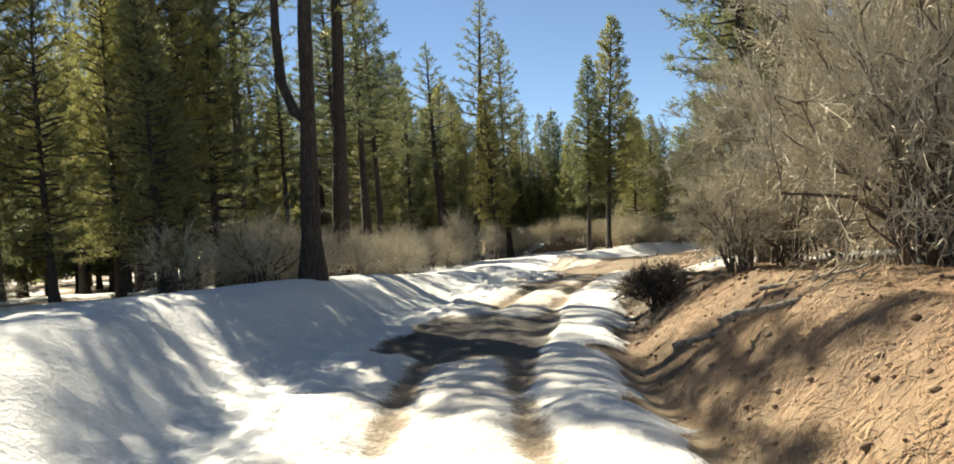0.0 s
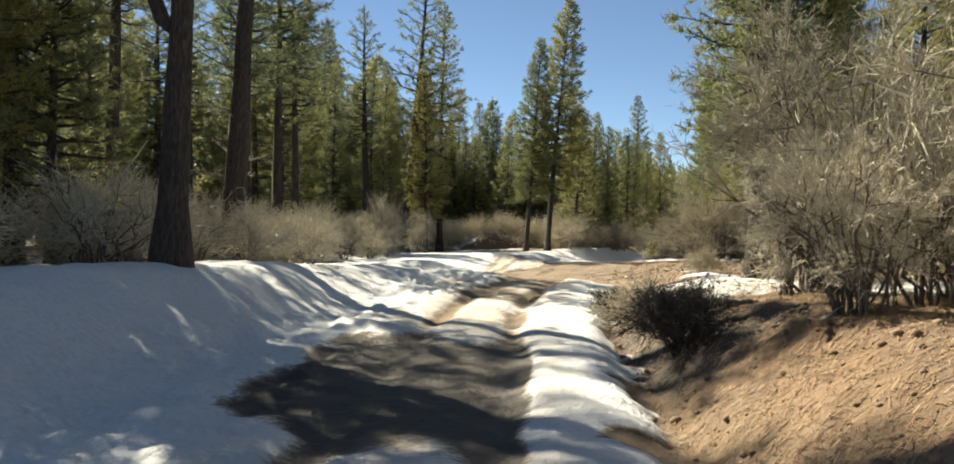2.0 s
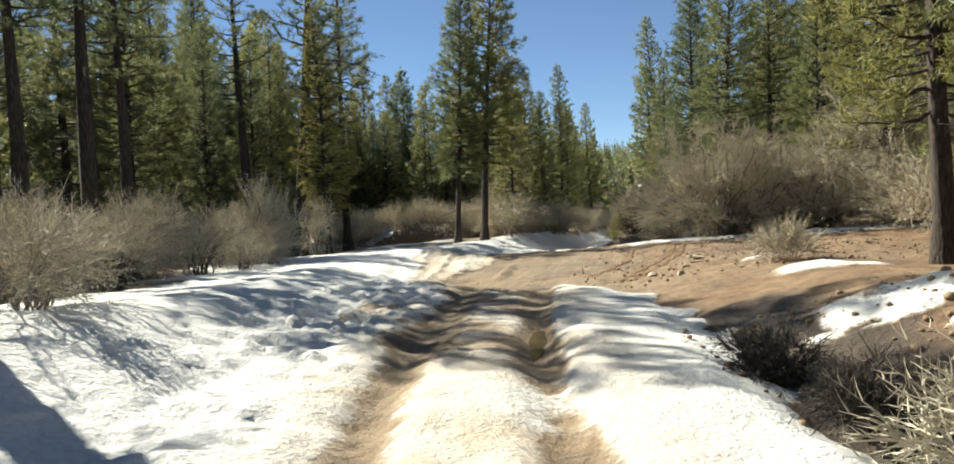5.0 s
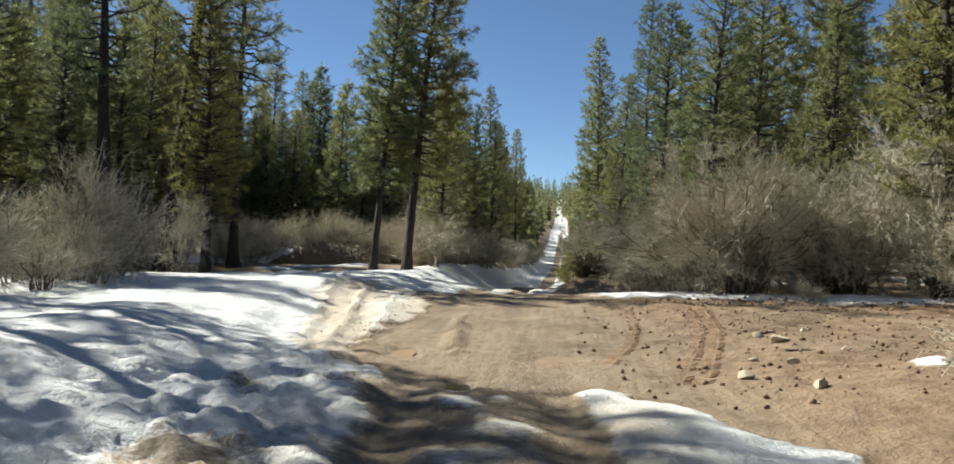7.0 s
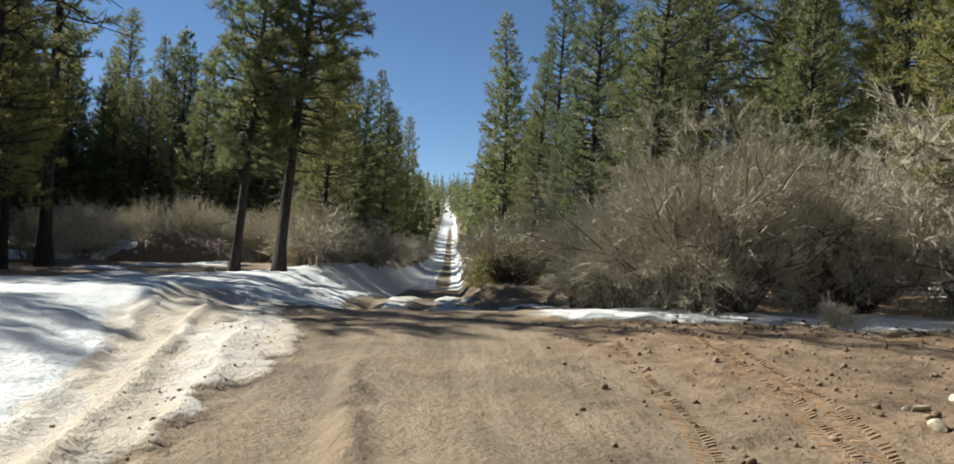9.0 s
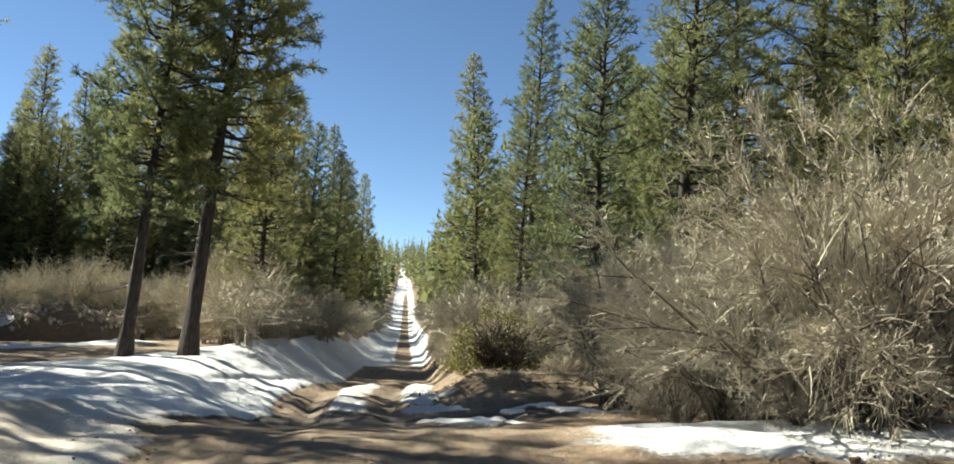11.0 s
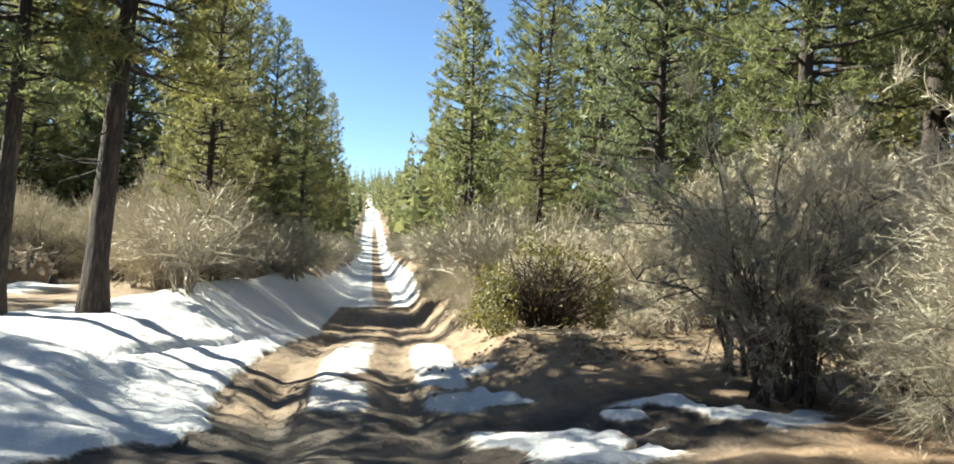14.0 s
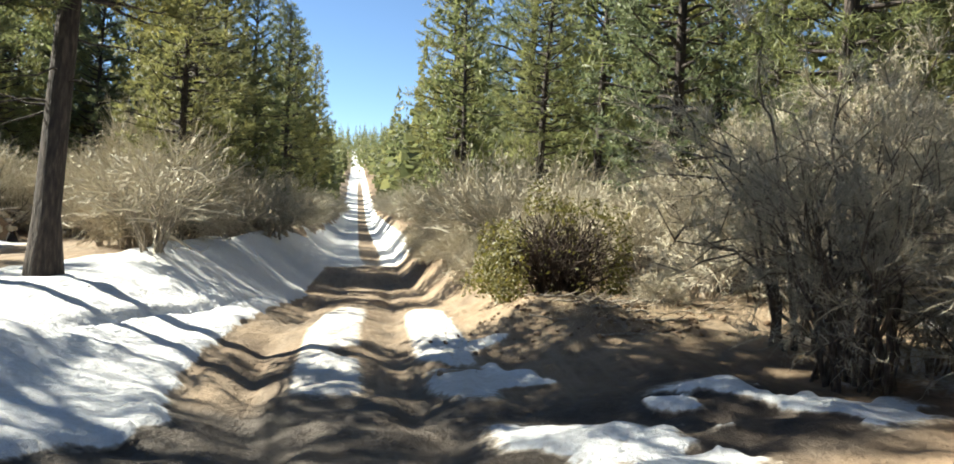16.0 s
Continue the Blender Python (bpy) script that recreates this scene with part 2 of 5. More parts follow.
def snow_cover(x, y):
    """1 where clean snow lies, about a half on dirty ice, 0 on bare earth."""
    x, y = np.asarray(x, float), np.asarray(y, float)
    u = x - road_x(y)
    n = 0.3 * fbm(x, y, 1.6, 21) + 0.2 * fbm(x, y, 0.45, 22, 3)
    left_end = along(y, (-60, 9), (-20, 8.5), (-15, 5.6), (-10, 8), (3, 8.8), (8, 12), (14, 14), (21, 12), (25, 8.5), (28, 6.4), (32, 5.6), (38, 5.0), (60, 3.4), (150, 2.6), (305, 2.8), (309, -5), (900, -5))
    left = step(-0.35, 0.35, left_end + u + 1.2 * n)
    # bare mud inside, then a slab of dirty ice, then clean snow
    mud = along(y + 0.8 * fbm(x, y, 1.2, 67) * step(15, 18, y), (-60, -4), (1.5, -4), (3, 1.6), (4.5, 2.2), (10, 1.5), (16, 2.0), (19, 2.7), (21, 1.9), (22.5, 1.4), (23.5, 1.2), (25, -4), (900, -4))
    clean = mud + along(y, (-60, 0), (2, 0.2), (5, 0.9), (8, 1.7), (13, 2.9), (17, 2.7), (20, 0.8), (22, 0.3), (24, 0))
    v = -u - mud + 0.7 * fbm(x, y, 2.4, 61) * step(15, 19, y)
    streak = 0.14 * np.sin(7.0 * v + 3.0 * n) * step(0.15, 0.5, v) + 0.1 * fbm(x * 3, y * 0.6, 1.0, 29, 2)
    streak = 0.7 * streak - 0.08 + 0.1 * np.clip(v / 3, 0, 1)
    inner = (0.7 + 0.5 * streak) * step(-0.06, 0.06, v + 0.9 * n) + (0.3 - 0.5 * streak) * step(-0.08, 0.08, -u - clean + 0.28 * n)
    right_end = along(y, (-60, 1.8), (-22, 2.3), (-17, 2.4), (-12, 2.8), (-5.5, 3.1), (-2.5, 3.1), (-0.5, 2.4), (1.8, 1.6), (2.6, -5), (23.6, -5), (24.2, 2.2), (26.5, 1.8), (28, 1.4), (34, 1.25), (60, 1.3), (305, 2.0), (309, -5), (900, -5))
    right = step(-0.25, 0.25, right_end - u + 1.2 * n)
    s = np.where(u < 0, left * inner * np.where(right_end < 0, 1, right), np.where(mud > -1, right * inner, right))
    s = np.where((u > 0) & (right_end > 0), right, s)
    # bare mud in the wheel tracks
    track = np.maximum(bump(along(y, (-60, -0.82), (22, -0.82), (26, -0.95), (900, -0.9)), along(y, (-60, 0.34), (22, 0.34), (26, 0.5), (45, 0.4), (900, 0.34)), u), bump(0.82, 0.32, u) * along(y, (-60, 1), (23, 1), (24.5, 0.3), (40, 0.35), (60, 0.6), (900, 0.6)))
    melt = along(y, (-60, 0.55), (-22, 0.8), (-18, 0.55), (-13, 0.7), (-10, 1.0), (-5, 1.3), (2, 1.3), (22, 1.5), (34, 1.5), (60, 0.9), (150, 0.7))
    s = s - melt * track * (0.8 + 0.9 * n)
    hump = np.exp(-(u / 0.55) ** 4) * along(y, (-60, 0.1), (-9, 0.15), (-6, 0.55), (1, 0.85), (3, 1.0), (22, 1.0), (24.5, 0.75), (34, 0.7), (45, 0.45), (60, 0.3))
    s = s - hump * (0.75 + 1.2 * n + 0.8 * step(22, 25, y) * fbm(x * 0.5, y, 1.3, 62, 2))
    side = step(0, 1, (-u - 0.9) / 0.5) * step(3.2, 2.4, -u) * along(y, (-60, 0), (-8, 0.1), (-4, 0.5), (2, 0.6), (4, 0), (900, 0))
    s = s - side * (0.8 + n)
    # churned wet stretch in the shade
    s = s - 1.1 * np.exp(-((y + 17.0) / 2.9) ** 4) * step(-2.6, -1.6, u) * step(1.35, 0.9, u) * (0.85 + 1.3 * n)
    # a wide muddy stretch beyond the dip, with snow left between and beside its wheel tracks
    zone = along(y, (23.0, 0), (24.2, 1), (53.0, 1), (54.5, 0))
    worn = step(1.95, 1.65, -u + 0.5 * n) * step(1.9, 1.6, u + 0.4 * n)
    ridge = np.exp(-((u + 0.22) / 0.46) ** 4) * along(y, (23, 1), (31, 1), (35, 0.2), (37, 0)) * step(-0.5, -0.2, n + 0.8 * fbm(x * 0.4, y, 1.1, 62, 2))
    edge = np.exp(-((u - 1.35) / 0.42) ** 4) * along(y, (23.5, 1), (31, 1), (33.5, 0)) * step(-0.8, -0.4, n + 0.5 * fbm(x * 0.5, y, 1.2, 75, 2))
    s = s * (1 - zone) + zone * np.maximum.reduce([s * (1 - worn), 0.85 * ridge, 0.95 * edge])
    # farther off one bare band right of the middle, with snow on both sides
    beyond = step(53.0, 55.0, y) * step(2.8, 2.3, np.abs(u))
    s = s * (1 - beyond) + beyond * np.clip(1 - (0.9 + 0.5 * n) * np.exp(-((u - 0.45) / 0.7) ** 4) * along(y, (54, 0.5), (64, 1), (230, 1), (290, 0.2)), 0, 1)
    # patches under the trees and along the flat on the other side
    patch = step(0.3, 0.5, fbm(x, y, 5.0, 33))
    forest = step(7, 10, -u) + step(4.5, 8, u) * step(17, 20, y) + step(6.0, 7.5, u) * step(-6, -9, y)
    s = np.maximum(s, patch * np.clip(forest, 0, 1))
    strip = np.exp(-((y - 16.6 + 0.12 * (x - 6) - 0.5 * n) / 1.6) ** 4) * step(2.4, 4.6, u + n)
    spots = 0.85 * (np.exp(-((x - 5.3) / 0.7) ** 4 - ((y - 3.2) / 0.5) ** 4) + np.exp(-((x - 6.4) / 1.0) ** 4 - ((y + 0.4) / 0.6) ** 4)) * step(-0.3, 0.0, n)
    corner = 0.95 * np.exp(-((u - 3.6) / 1.9) ** 4 - ((y - 22.0 - 0.25 * (u - 3.6)) / 1.3) ** 4) * step(-0.02, 0.18, n + 0.35 * fbm(x, y, 1.1, 64))
    near = 0.95 * np.exp(-((u - 2.0) / 0.85) ** 4 - ((y - 21.4 + 0.3 * (u - 2)) / 1.15) ** 4) * step(-0.25, -0.02, n + 0.3 * fbm(x, y, 0.9, 77))
    shelf = step(3.7, 4.5, u + 1.5 * n) * step(-12.5, -11, y + n) * step(-4.0, -6.0, y + n) * step(-0.3, -0.12, n)
    s = s - 0.45 * groove(x, y)
    return np.clip(np.maximum.reduce([s, strip, spots, corner, near, shelf]), 0, 1)


def dirty_ice(x, y):
    """1 on the slab of sandy ice beside the flat, less on the trodden snow of the track."""
    u = x - road_x(y)
    n = 0.3 * fbm(x, y, 1.6, 21) + 0.2 * fbm(x, y, 0.45, 22, 3)
    mud = along(y, (3, 1.6), (4.5, 2.2), (10, 1.5), (16, 2.0), (19, 2.7))
    clean = mud + along(y, (2, 0.2), (5, 0.9), (8, 1.7), (13, 2.9), (17, 2.7), (20, 0.8))
    slab = step(0.06, -0.06, -u - clean + 0.28 * n) * along(y, (2.2, 0), (3.4, 1), (18, 1), (21, 0)) * step(0.6, 1.2, -u)
    band = 0.8 + 0.2 * np.sin(3.2 * (u + 0.13 * y) + 2.0 * fbm(x, y, 2.0, 47))
    track = np.exp(-(u / 2.0) ** 4) * along(y, (-31, 0.45), (-14, 0.5), (-9, 0.8), (0.5, 0.85), (2.5, 0), (22, 0), (24, 0.45), (36, 0.5), (43, 0.2), (60, 0))
    return np.clip(np.maximum(slab * band, track * (0.8 + 0.9 * n)), 0, 1)


# wet hollows: x, y, length, width, turn in degrees, yellow mud or clear meltwater
HOLLOWS = [(1.75, -4.4, 2.6, 0.34, 97, 0), (-0.15, 2.0, 0.8, 0.3, 97, 0),
           (1.0, 4.8, 1.0, 0.6, 60, 1), (-1.4, 4.8, 1.0, 0.5, 100, 1)]


def hollow_depth(x, y):
    out = 0.0
    for hx, hy, ln, w, turn, _ in HOLLOWS:
        c, s = math.cos(radians(turn)), math.sin(radians(turn))
        a, b2 = (x - hx) * c + (y - hy) * s, -(x - hx) * s + (y - hy) * c
        out = out + 0.07 * np.exp(-((a / (0.62 * ln)) ** 2 + (b2 / (0.68 * w)) ** 2) ** 2)
    return out


def ground_z(x, y):
    u = np.asarray(x, float) - road_x(y)
    s = snow_cover(x, y)
    deep = along(y, (-60, 0.05), (-14, 0.06), (-6, 0.09), (-1, 0.05), (4, 0.02), (20, 0.035), (24, 0.13), (40, 0.1), (46, 0.04), (150, 0.04))
    shift = along(y, (22, 0), (25, 1), (34, 1), (42, 0))
    ruts = np.maximum(bump(-0.82, 0.28, u + 0.3 * shift), bump(0.82, 0.28, u + 0.15 * shift)) * deep * (1 + 0.35 * fbm(x, y, 0.8, 41))
    lump = (0.065 * np.abs(fbm(x, y, 0.8, 44)) ** 0.8 + 0.06 * np.abs(fbm(x, y, 0.34, 45, 2)) + 0.025 * fbm(x, y, 0.2, 43, 1)) * bump(2.5, 1.5, -u) * along(y, (-60, 1), (-8, 1.2), (-4, 2.0), (2, 2.0), (5, 0), (400, 0))
    # churned ridges along the ice slab, and a dry ridge between the tracks
    slab = along(y, (3, 0), (6, 1), (17, 1), (20, 0)) * step(1.2, 1.8, -u) * step(5.6, 4.6, -u)
    lump = lump + slab * (0.018 * np.sin(6.5 * (u + 0.12 * y) + 2 * fbm(x, y, 2.0, 47)) + 0.03 * np.abs(fbm(x, y, 0.5, 48)))
    for at, fan, high in ((-1.95, 0.08, 0.045), (-2.6, 0.12, 0.085), (-3.2, 0.17, 0.06)):
        lump = lump + high * along(y, (3.5, 0), (5.5, 1), (14, 1), (18, 0)) * bump(at - fan * (y - 7.4) + 0.08 * fbm(x, y, 1.2, 78), 0.085, u) * (1 + 0.5 * fbm(x, y, 0.5, 79, 2))
    lump = lump + 0.07 * bump(-0.3 - 0.02 * y, 0.16, u) * along(y, (3.5, 0), (5, 1), (9.5, 1), (11, 0)) * (1 + fbm(x, y, 0.4, 49))
    flat = along(y, (0, 0), (3, 1), (16, 1), (19, 0)) * step(1.2, 3.0, u)
    lump = lump + flat * (0.03 * fbm(x, y, 0.45, 50) + 0.03 * fbm(x, y, 1.3, 51))
    lump = lump + (0.06 * fbm(x, y, 0.7, 70) + 0.04 * np.abs(fbm(x, y, 0.3, 71, 2))) * np.exp(-(((x - 2.4) / 2.0) ** 2 + ((y - 26.9) / 1.2) ** 2) ** 2)
    lump = lump + (0.05 * fbm(x, y, 0.6, 65) + 0.025 * fbm(x, y, 0.22, 66, 1)) * step(2.4, 3.0, u) * step(8, 6.5, u) * along(y, (-60, 1), (-5, 1), (-2, 0.3), (2, 0))
    # trodden crumbs and broken crust on the track beyond the dip
    lump = lump + (0.03 * fbm(x, y, 0.5, 68, 2) + 0.035 * np.abs(fbm(x, y, 0.27, 69, 1))) * along(y, (18, 0), (20, 1), (36, 1), (44, 0)) * step(6, 4, np.abs(u))
    return base_z(x, y) - hollow_depth(x, y) - ruts - 0.06 * groove(x, y) + s * (0.09 + 0.025 * fbm(x, y, 0.7, 46)) * step(0, 0.6, s) + lump


def spaced(lo, hi, fine, reach, grow=1.16):
    """Even steps from lo to hi, then ever longer ones out to the reach on both sides."""
    out, tail, d, v = list(np.arange(lo, hi + fine / 2, fine)), [], fine, 0.0
    while v < reach:
        d *= grow
        v += d
        tail.append(v)
    return np.array([lo - t for t in tail[::-1]] + out + [hi + t for t in tail])


gx, gy = spaced(-9.5, 11.0, 0.085, 900), spaced(-29, 36, 0.085, 900)
gy = np.unique(np.concatenate([gy[gy < 52], np.arange(52, 330, 2.5), gy[gy > 331]]))
GX, GY = np.meshgrid(gx, gy)
GZ = ground_z(GX, GY)
nx, ny = len(gx), len(gy)
ii, jj = np.meshgrid(np.arange(ny - 1), np.arange(nx - 1), indexing="ij")
quads = np.stack([ii * nx + jj, ii * nx + jj + 1, (ii + 1) * nx + jj + 1, (ii + 1) * nx + jj], -1).reshape(-1, 4)

m, nt, b = node_mat("snow, mud and earth", 0.9)
at = nt.nodes.new("ShaderNodeAttribute")
at.attribute_name = "cover"
sep = nt.nodes.new("ShaderNodeSeparateColor")
nt.links.new(at.outputs["Color"], sep.inputs[0])
snow_f, wet_shade_f, red_f = sep.outputs[0], sep.outputs[1], sep.outputs[2]
grain = add_noise(nt, 14, 5)
clod = add_noise(nt, 3.2, 6)
fine = add_noise(nt, 70, 3)
mask = add_math(nt, "MULTIPLY_ADD", grain, 0.45, add_math(nt, "SUBTRACT", snow_f, 0.225))
mask = add_math(nt, "MULTIPLY_ADD", add_math(nt, "SUBTRACT", mask, 0.45), 3.6, 0.5, clamp=True)
tan = add_ramp(nt, clod, [(0.25, (0.165, 0.115, 0.068)), (0.5, (0.24, 0.172, 0.106)), (0.75, (0.33, 0.243, 0.155))])
red = add_ramp(nt, clod, [(0.25, (0.1, 0.058, 0.03)), (0.5, (0.2, 0.122, 0.066)), (0.78, (0.33, 0.22, 0.13))])
streaks = add_noise(nt, 1.0, 5, stretch=(7, 0.45, 1))
tan = add_mix(nt, add_ramp(nt, streaks, [(0.42, (0, 0, 0)), (0.62, (1, 1, 1))]), tan, (0.3, 0.228, 0.15))
earth = add_mix(nt, red_f, tan, red)
earth = add_mix(nt, add_math(nt, "MULTIPLY", fine, 0.5), earth, add_mix(nt, 1.0, earth, (0.55, 0.52, 0.5), "MULTIPLY"))
# darkens wet ruts, and paints tree shade on the right bank and dip
earth = add_mix(nt, add_math(nt, "MULTIPLY", wet_shade_f, 0.9), earth, add_mix(nt, 1.0, earth, (0.11, 0.105, 0.105), "MULTIPLY"))
white = add_mix(nt, clod, (0.8, 0.815, 0.83), (0.68, 0.695, 0.71))
white = add_mix(nt, add_ramp(nt, grain, [(0.35, (0.55, 0.55, 0.55)), (0.55, (0, 0, 0))]), white, (0.58, 0.57, 0.54))
dirt = add_math(nt, "MULTIPLY_ADD", mask, -1.6, 1.75, clamp=True)
dirt = add_math(nt, "MAXIMUM", dirt, add_math(nt, "MULTIPLY", at.outputs["Alpha"], add_math(nt, "MULTIPLY_ADD", clod, 0.9, 0.75), clamp=True))
white = add_mix(nt, add_math(nt, "MULTIPLY", dirt, 0.92), white, (0.46, 0.385, 0.29))
nt.links.new(add_mix(nt, mask, earth, white), b.inputs["Base Color"])
rough = add_math(nt, "MULTIPLY_ADD", wet_shade_f, -0.22, 0.92)
nt.links.new(add_math(nt, "MAXIMUM", rough, add_math(nt, "MULTIPLY", mask, 0.75)), b.inputs["Roughness"])
hgt = add_math(nt, "MULTIPLY_ADD", fine, 0.25, add_math(nt, "MULTIPLY_ADD", grain, 0.8, clod))
add_bump(nt, b, hgt, 0.8, 0.07)
GROUND = m

ground_me = mesh_of("ground", np.stack([GX, GY, GZ], -1).reshape(-1, 3), quads, GROUND)
GU = GX - road_x(GY)
# wet ruts and mud; bank, dip and heap-front terms are painted shade
wet_shade = np.maximum(bump(-0.82, 0.4, GU), bump(0.82, 0.4, GU)) * along(GY, (-60, 0.15), (-23, 0.15), (-21, 0.5), (-14, 0.4), (-12, 0.1), (0, 0.25), (4, 0.2), (20, 0.2), (23, 0.8), (27, 0.3), (40, 0.25)) + 0.3 * fbm(GX, GY, 1.5, 55) + 1.2 * np.exp(-((GY + 17.0) / 3.0) ** 4) * step(2.8, 1.6, np.abs(GU)) + 1.3 * np.exp(-((GY - 21.8 - 0.35 * fbm(GX, GY, 1.5, 63)) / 1.8) ** 4) * step(5.2, 4.0, np.abs(GU)) + 0.05 * np.exp(-(((GX - 2.6) / 1.8) ** 2 + ((GY - 25.9) / 0.8) ** 2) ** 2) + 1.0 * step(2.3, 2.6, GU) * step(4.2, 3.2, GU) * step(-17, -15.5, GY) * step(-8, -10, GY) + 1.2 * step(2.4, 3.0, GU) * step(5.0, 4.0, GU) * step(-17, -15.3, GY) * step(-1.5, -4, GY)
redness = np.clip(step(1.8, 4.2, GU) * along(GY, (-60, 0.95), (-4, 0.85), (6, 0.55), (60, 0.5)) - 0.4 * step(22, 25, GY) * step(1.2, 2.0, GU) * step(40, 34, GY) + 0.25 * fbm(GX, GY, 2.0, 57) + 0.5 * step(8, 12, np.abs(GU)), 0, 1)
cover = np.stack([snow_cover(GX, GY), np.clip(wet_shade, 0, 1), redness, dirty_ice(GX, GY)], -1).astype(np.float32)
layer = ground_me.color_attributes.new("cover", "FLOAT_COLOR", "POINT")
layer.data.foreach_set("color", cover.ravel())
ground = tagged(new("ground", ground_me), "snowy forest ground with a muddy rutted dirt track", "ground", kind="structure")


def on_ground(x, y):
    """Height of the ground sheet at a place."""
    i = int(np.clip(np.searchsorted(gy, y) - 1, 0, ny - 2))
    j = int(np.clip(np.searchsorted(gx, x) - 1, 0, nx - 2))
    a, c = (y - gy[i]) / (gy[i + 1] - gy[i]), (x - gx[j]) / (gx[j + 1] - gx[j])
    return float((GZ[i, j] * (1 - c) + GZ[i, j + 1] * c) * (1 - a) + (GZ[i + 1, j] * (1 - c) + GZ[i + 1, j + 1] * c) * a)


# ---------------------------------------------------------------- pines
def needle_tufts(pile, centres, ways, size, blades, width, r):
    """Bunches of long needles, each a spray of thin blades about its twig's way."""
    n = len(centres)
    c = np.repeat(centres, blades, 0)
    w = np.repeat(ways, blades, 0)
    d = unit(w * 0.6 + r.normal(0, 0.62, (n * blades, 3)))
    ln = size * r.uniform(0.5, 1.15, (n * blades, 1))
    s = unit(np.cross(d, r.normal(0, 1, (n * blades, 3)))) * width
    root = c + w * r.uniform(-0.55, 0.55, (n * blades, 1)) * size
    tip = root + d * ln
    v = np.stack([root - s, root + s, tip], 1).reshape(-1, 3)
    pile.add(v, np.arange(len(v)).reshape(-1, 3))


def pine_meshes(height, radius, crown_from, spread, limbs, seed, bend=0.3, blades=14, tuft=0.3, fill=1.0, width=0.016, needles=None, bark=None, shape=1.0, dead=10, twiggy=True):
    """Trunk, limbs and crown of one pine, standing at the origin."""
    r = np.random.default_rng(seed)
    k = 16
    z = np.linspace(-0.3, height, k)
    t = np.clip(z / height, 0, 1)
    ph = r.uniform(0, 6.28, 2)
    px, py = bend * np.sin(2.2 * t + ph[0]) * t, bend * np.sin(1.8 * t + ph[1]) * t
    rad = radius * (1 - 0.93 * t ** 0.9) * (1 + 0.22 * np.exp(-z / 0.3))
    rad = np.maximum(rad, 0.012)
    trunk, wood, crown = Pile(), Pile(), Pile()
    v, f = tube(np.stack([px, py, z], 1), rad, 12)
    v[:, :2] += (0.12 * radius * np.stack([np.sin(v[:, 2] * 5 + v[:, 0] * 30), np.cos(v[:, 2] * 4 + v[:, 1] * 30)], 1)) * (1 - np.clip(v[:, 2:] / height, 0, 1))
    trunk.add(v, f)

    def trunk_at(h):
        return np.array([np.interp(h, z, px), np.interp(h, z, py), h])

    cs, ws = [], []
    for i in range(limbs):
        q = (i + r.uniform(0, 1)) / limbs
        h = crown_from + (height * 0.985 - crown_from) * q
        prof = (0.55 + 0.45 * min(1, q / 0.22)) * (1 - q) ** (0.75 * shape) + 0.05
        ln = spread * prof * r.uniform(0.6, 1.15)
        a = i * 2.4 + r.uniform(-0.5, 0.5)
        rise = along(q, (0, -0.22), (0.4, 0.08), (1, 0.75)) + r.uniform(-0.15, 0.15)
        out = np.array([math.cos(a), math.sin(a), 0])
        s = np.linspace(0, 1, 5)
        sides = 4 if twiggy else 3
        pts = trunk_at(h) + out * (s * ln)[:, None] + np.array([0, 0, 1.0]) * (ln * (rise * s + 0.22 * s ** 2))[:, None]
        pts[1:] += r.normal(0, 0.04 * ln, (4, 3))
        v, f = tube(pts, np.linspace(0.02 + 0.018 * ln, 0.006, 5), sides)
        wood.add(v, f)
        n = max(3, int(ln * 4.2 * fill + 2))
        for j in range(n):
            g = r.uniform(0.3, 1.0) if ln > 0.8 else r.uniform(0.1, 1)
            p = np.array([np.interp(g, s, pts[:, c]) for c in range(3)])
            side = np.cross(out, [0, 0, 1]) * r.choice([-1, 1])
            w = unit(out * r.uniform(0.3, 1) + side * r.uniform(0, 1.0) + np.array([0, 0, r.uniform(-0.3, 0.9)]))
            tl = r.uniform(0.1, 0.38) * ln * (1.15 - g) + 0.12
            e = p + w * tl
            if twiggy:
                w2 = unit(np.cross(w, r.normal(0, 1, 3))) * 0.008
                wood.add(np.stack([p - w2, p + w2, e + w2 * 0.5, e - w2 * 0.5]), [[0, 1, 2, 3]])
            m_ = max(1, int(tl / 0.22))
            for u_ in np.linspace(1, 0.35, m_):
                cs.append(p + w * tl * u_)
                ws.append(w)
        cs.append(pts[-1])
        ws.append(unit(pts[-1] - pts[-2]))
    cs.append(trunk_at(height))
    ws.append(np.array([0, 0, 1.0]))
    needle_tufts(crown, np.array(cs), np.array(ws), tuft, blades, width, r)
    for i in range(dead):
        h = r.uniform(0.12 * height, max(crown_from * 1.1, 0.2 * height))
        a, ln = r.uniform(0, 6.28), r.uniform(0.4, 1.0) * spread * 0.55
        s = np.linspace(0, 1, 5)[:, None]
        pts = trunk_at(h) + np.array([math.cos(a), math.sin(a), r.uniform(-0.3, 0.25)]) * s * ln + np.array([0, 0, -0.25]) * s ** 2 * ln
        pts[1:] += r.normal(0, 0.05 * ln, (4, 3))
        v, f = tube(pts, np.linspace(0.022, 0.004, 5), 4)
        wood.add(v, f)
    bk = bark or BARK
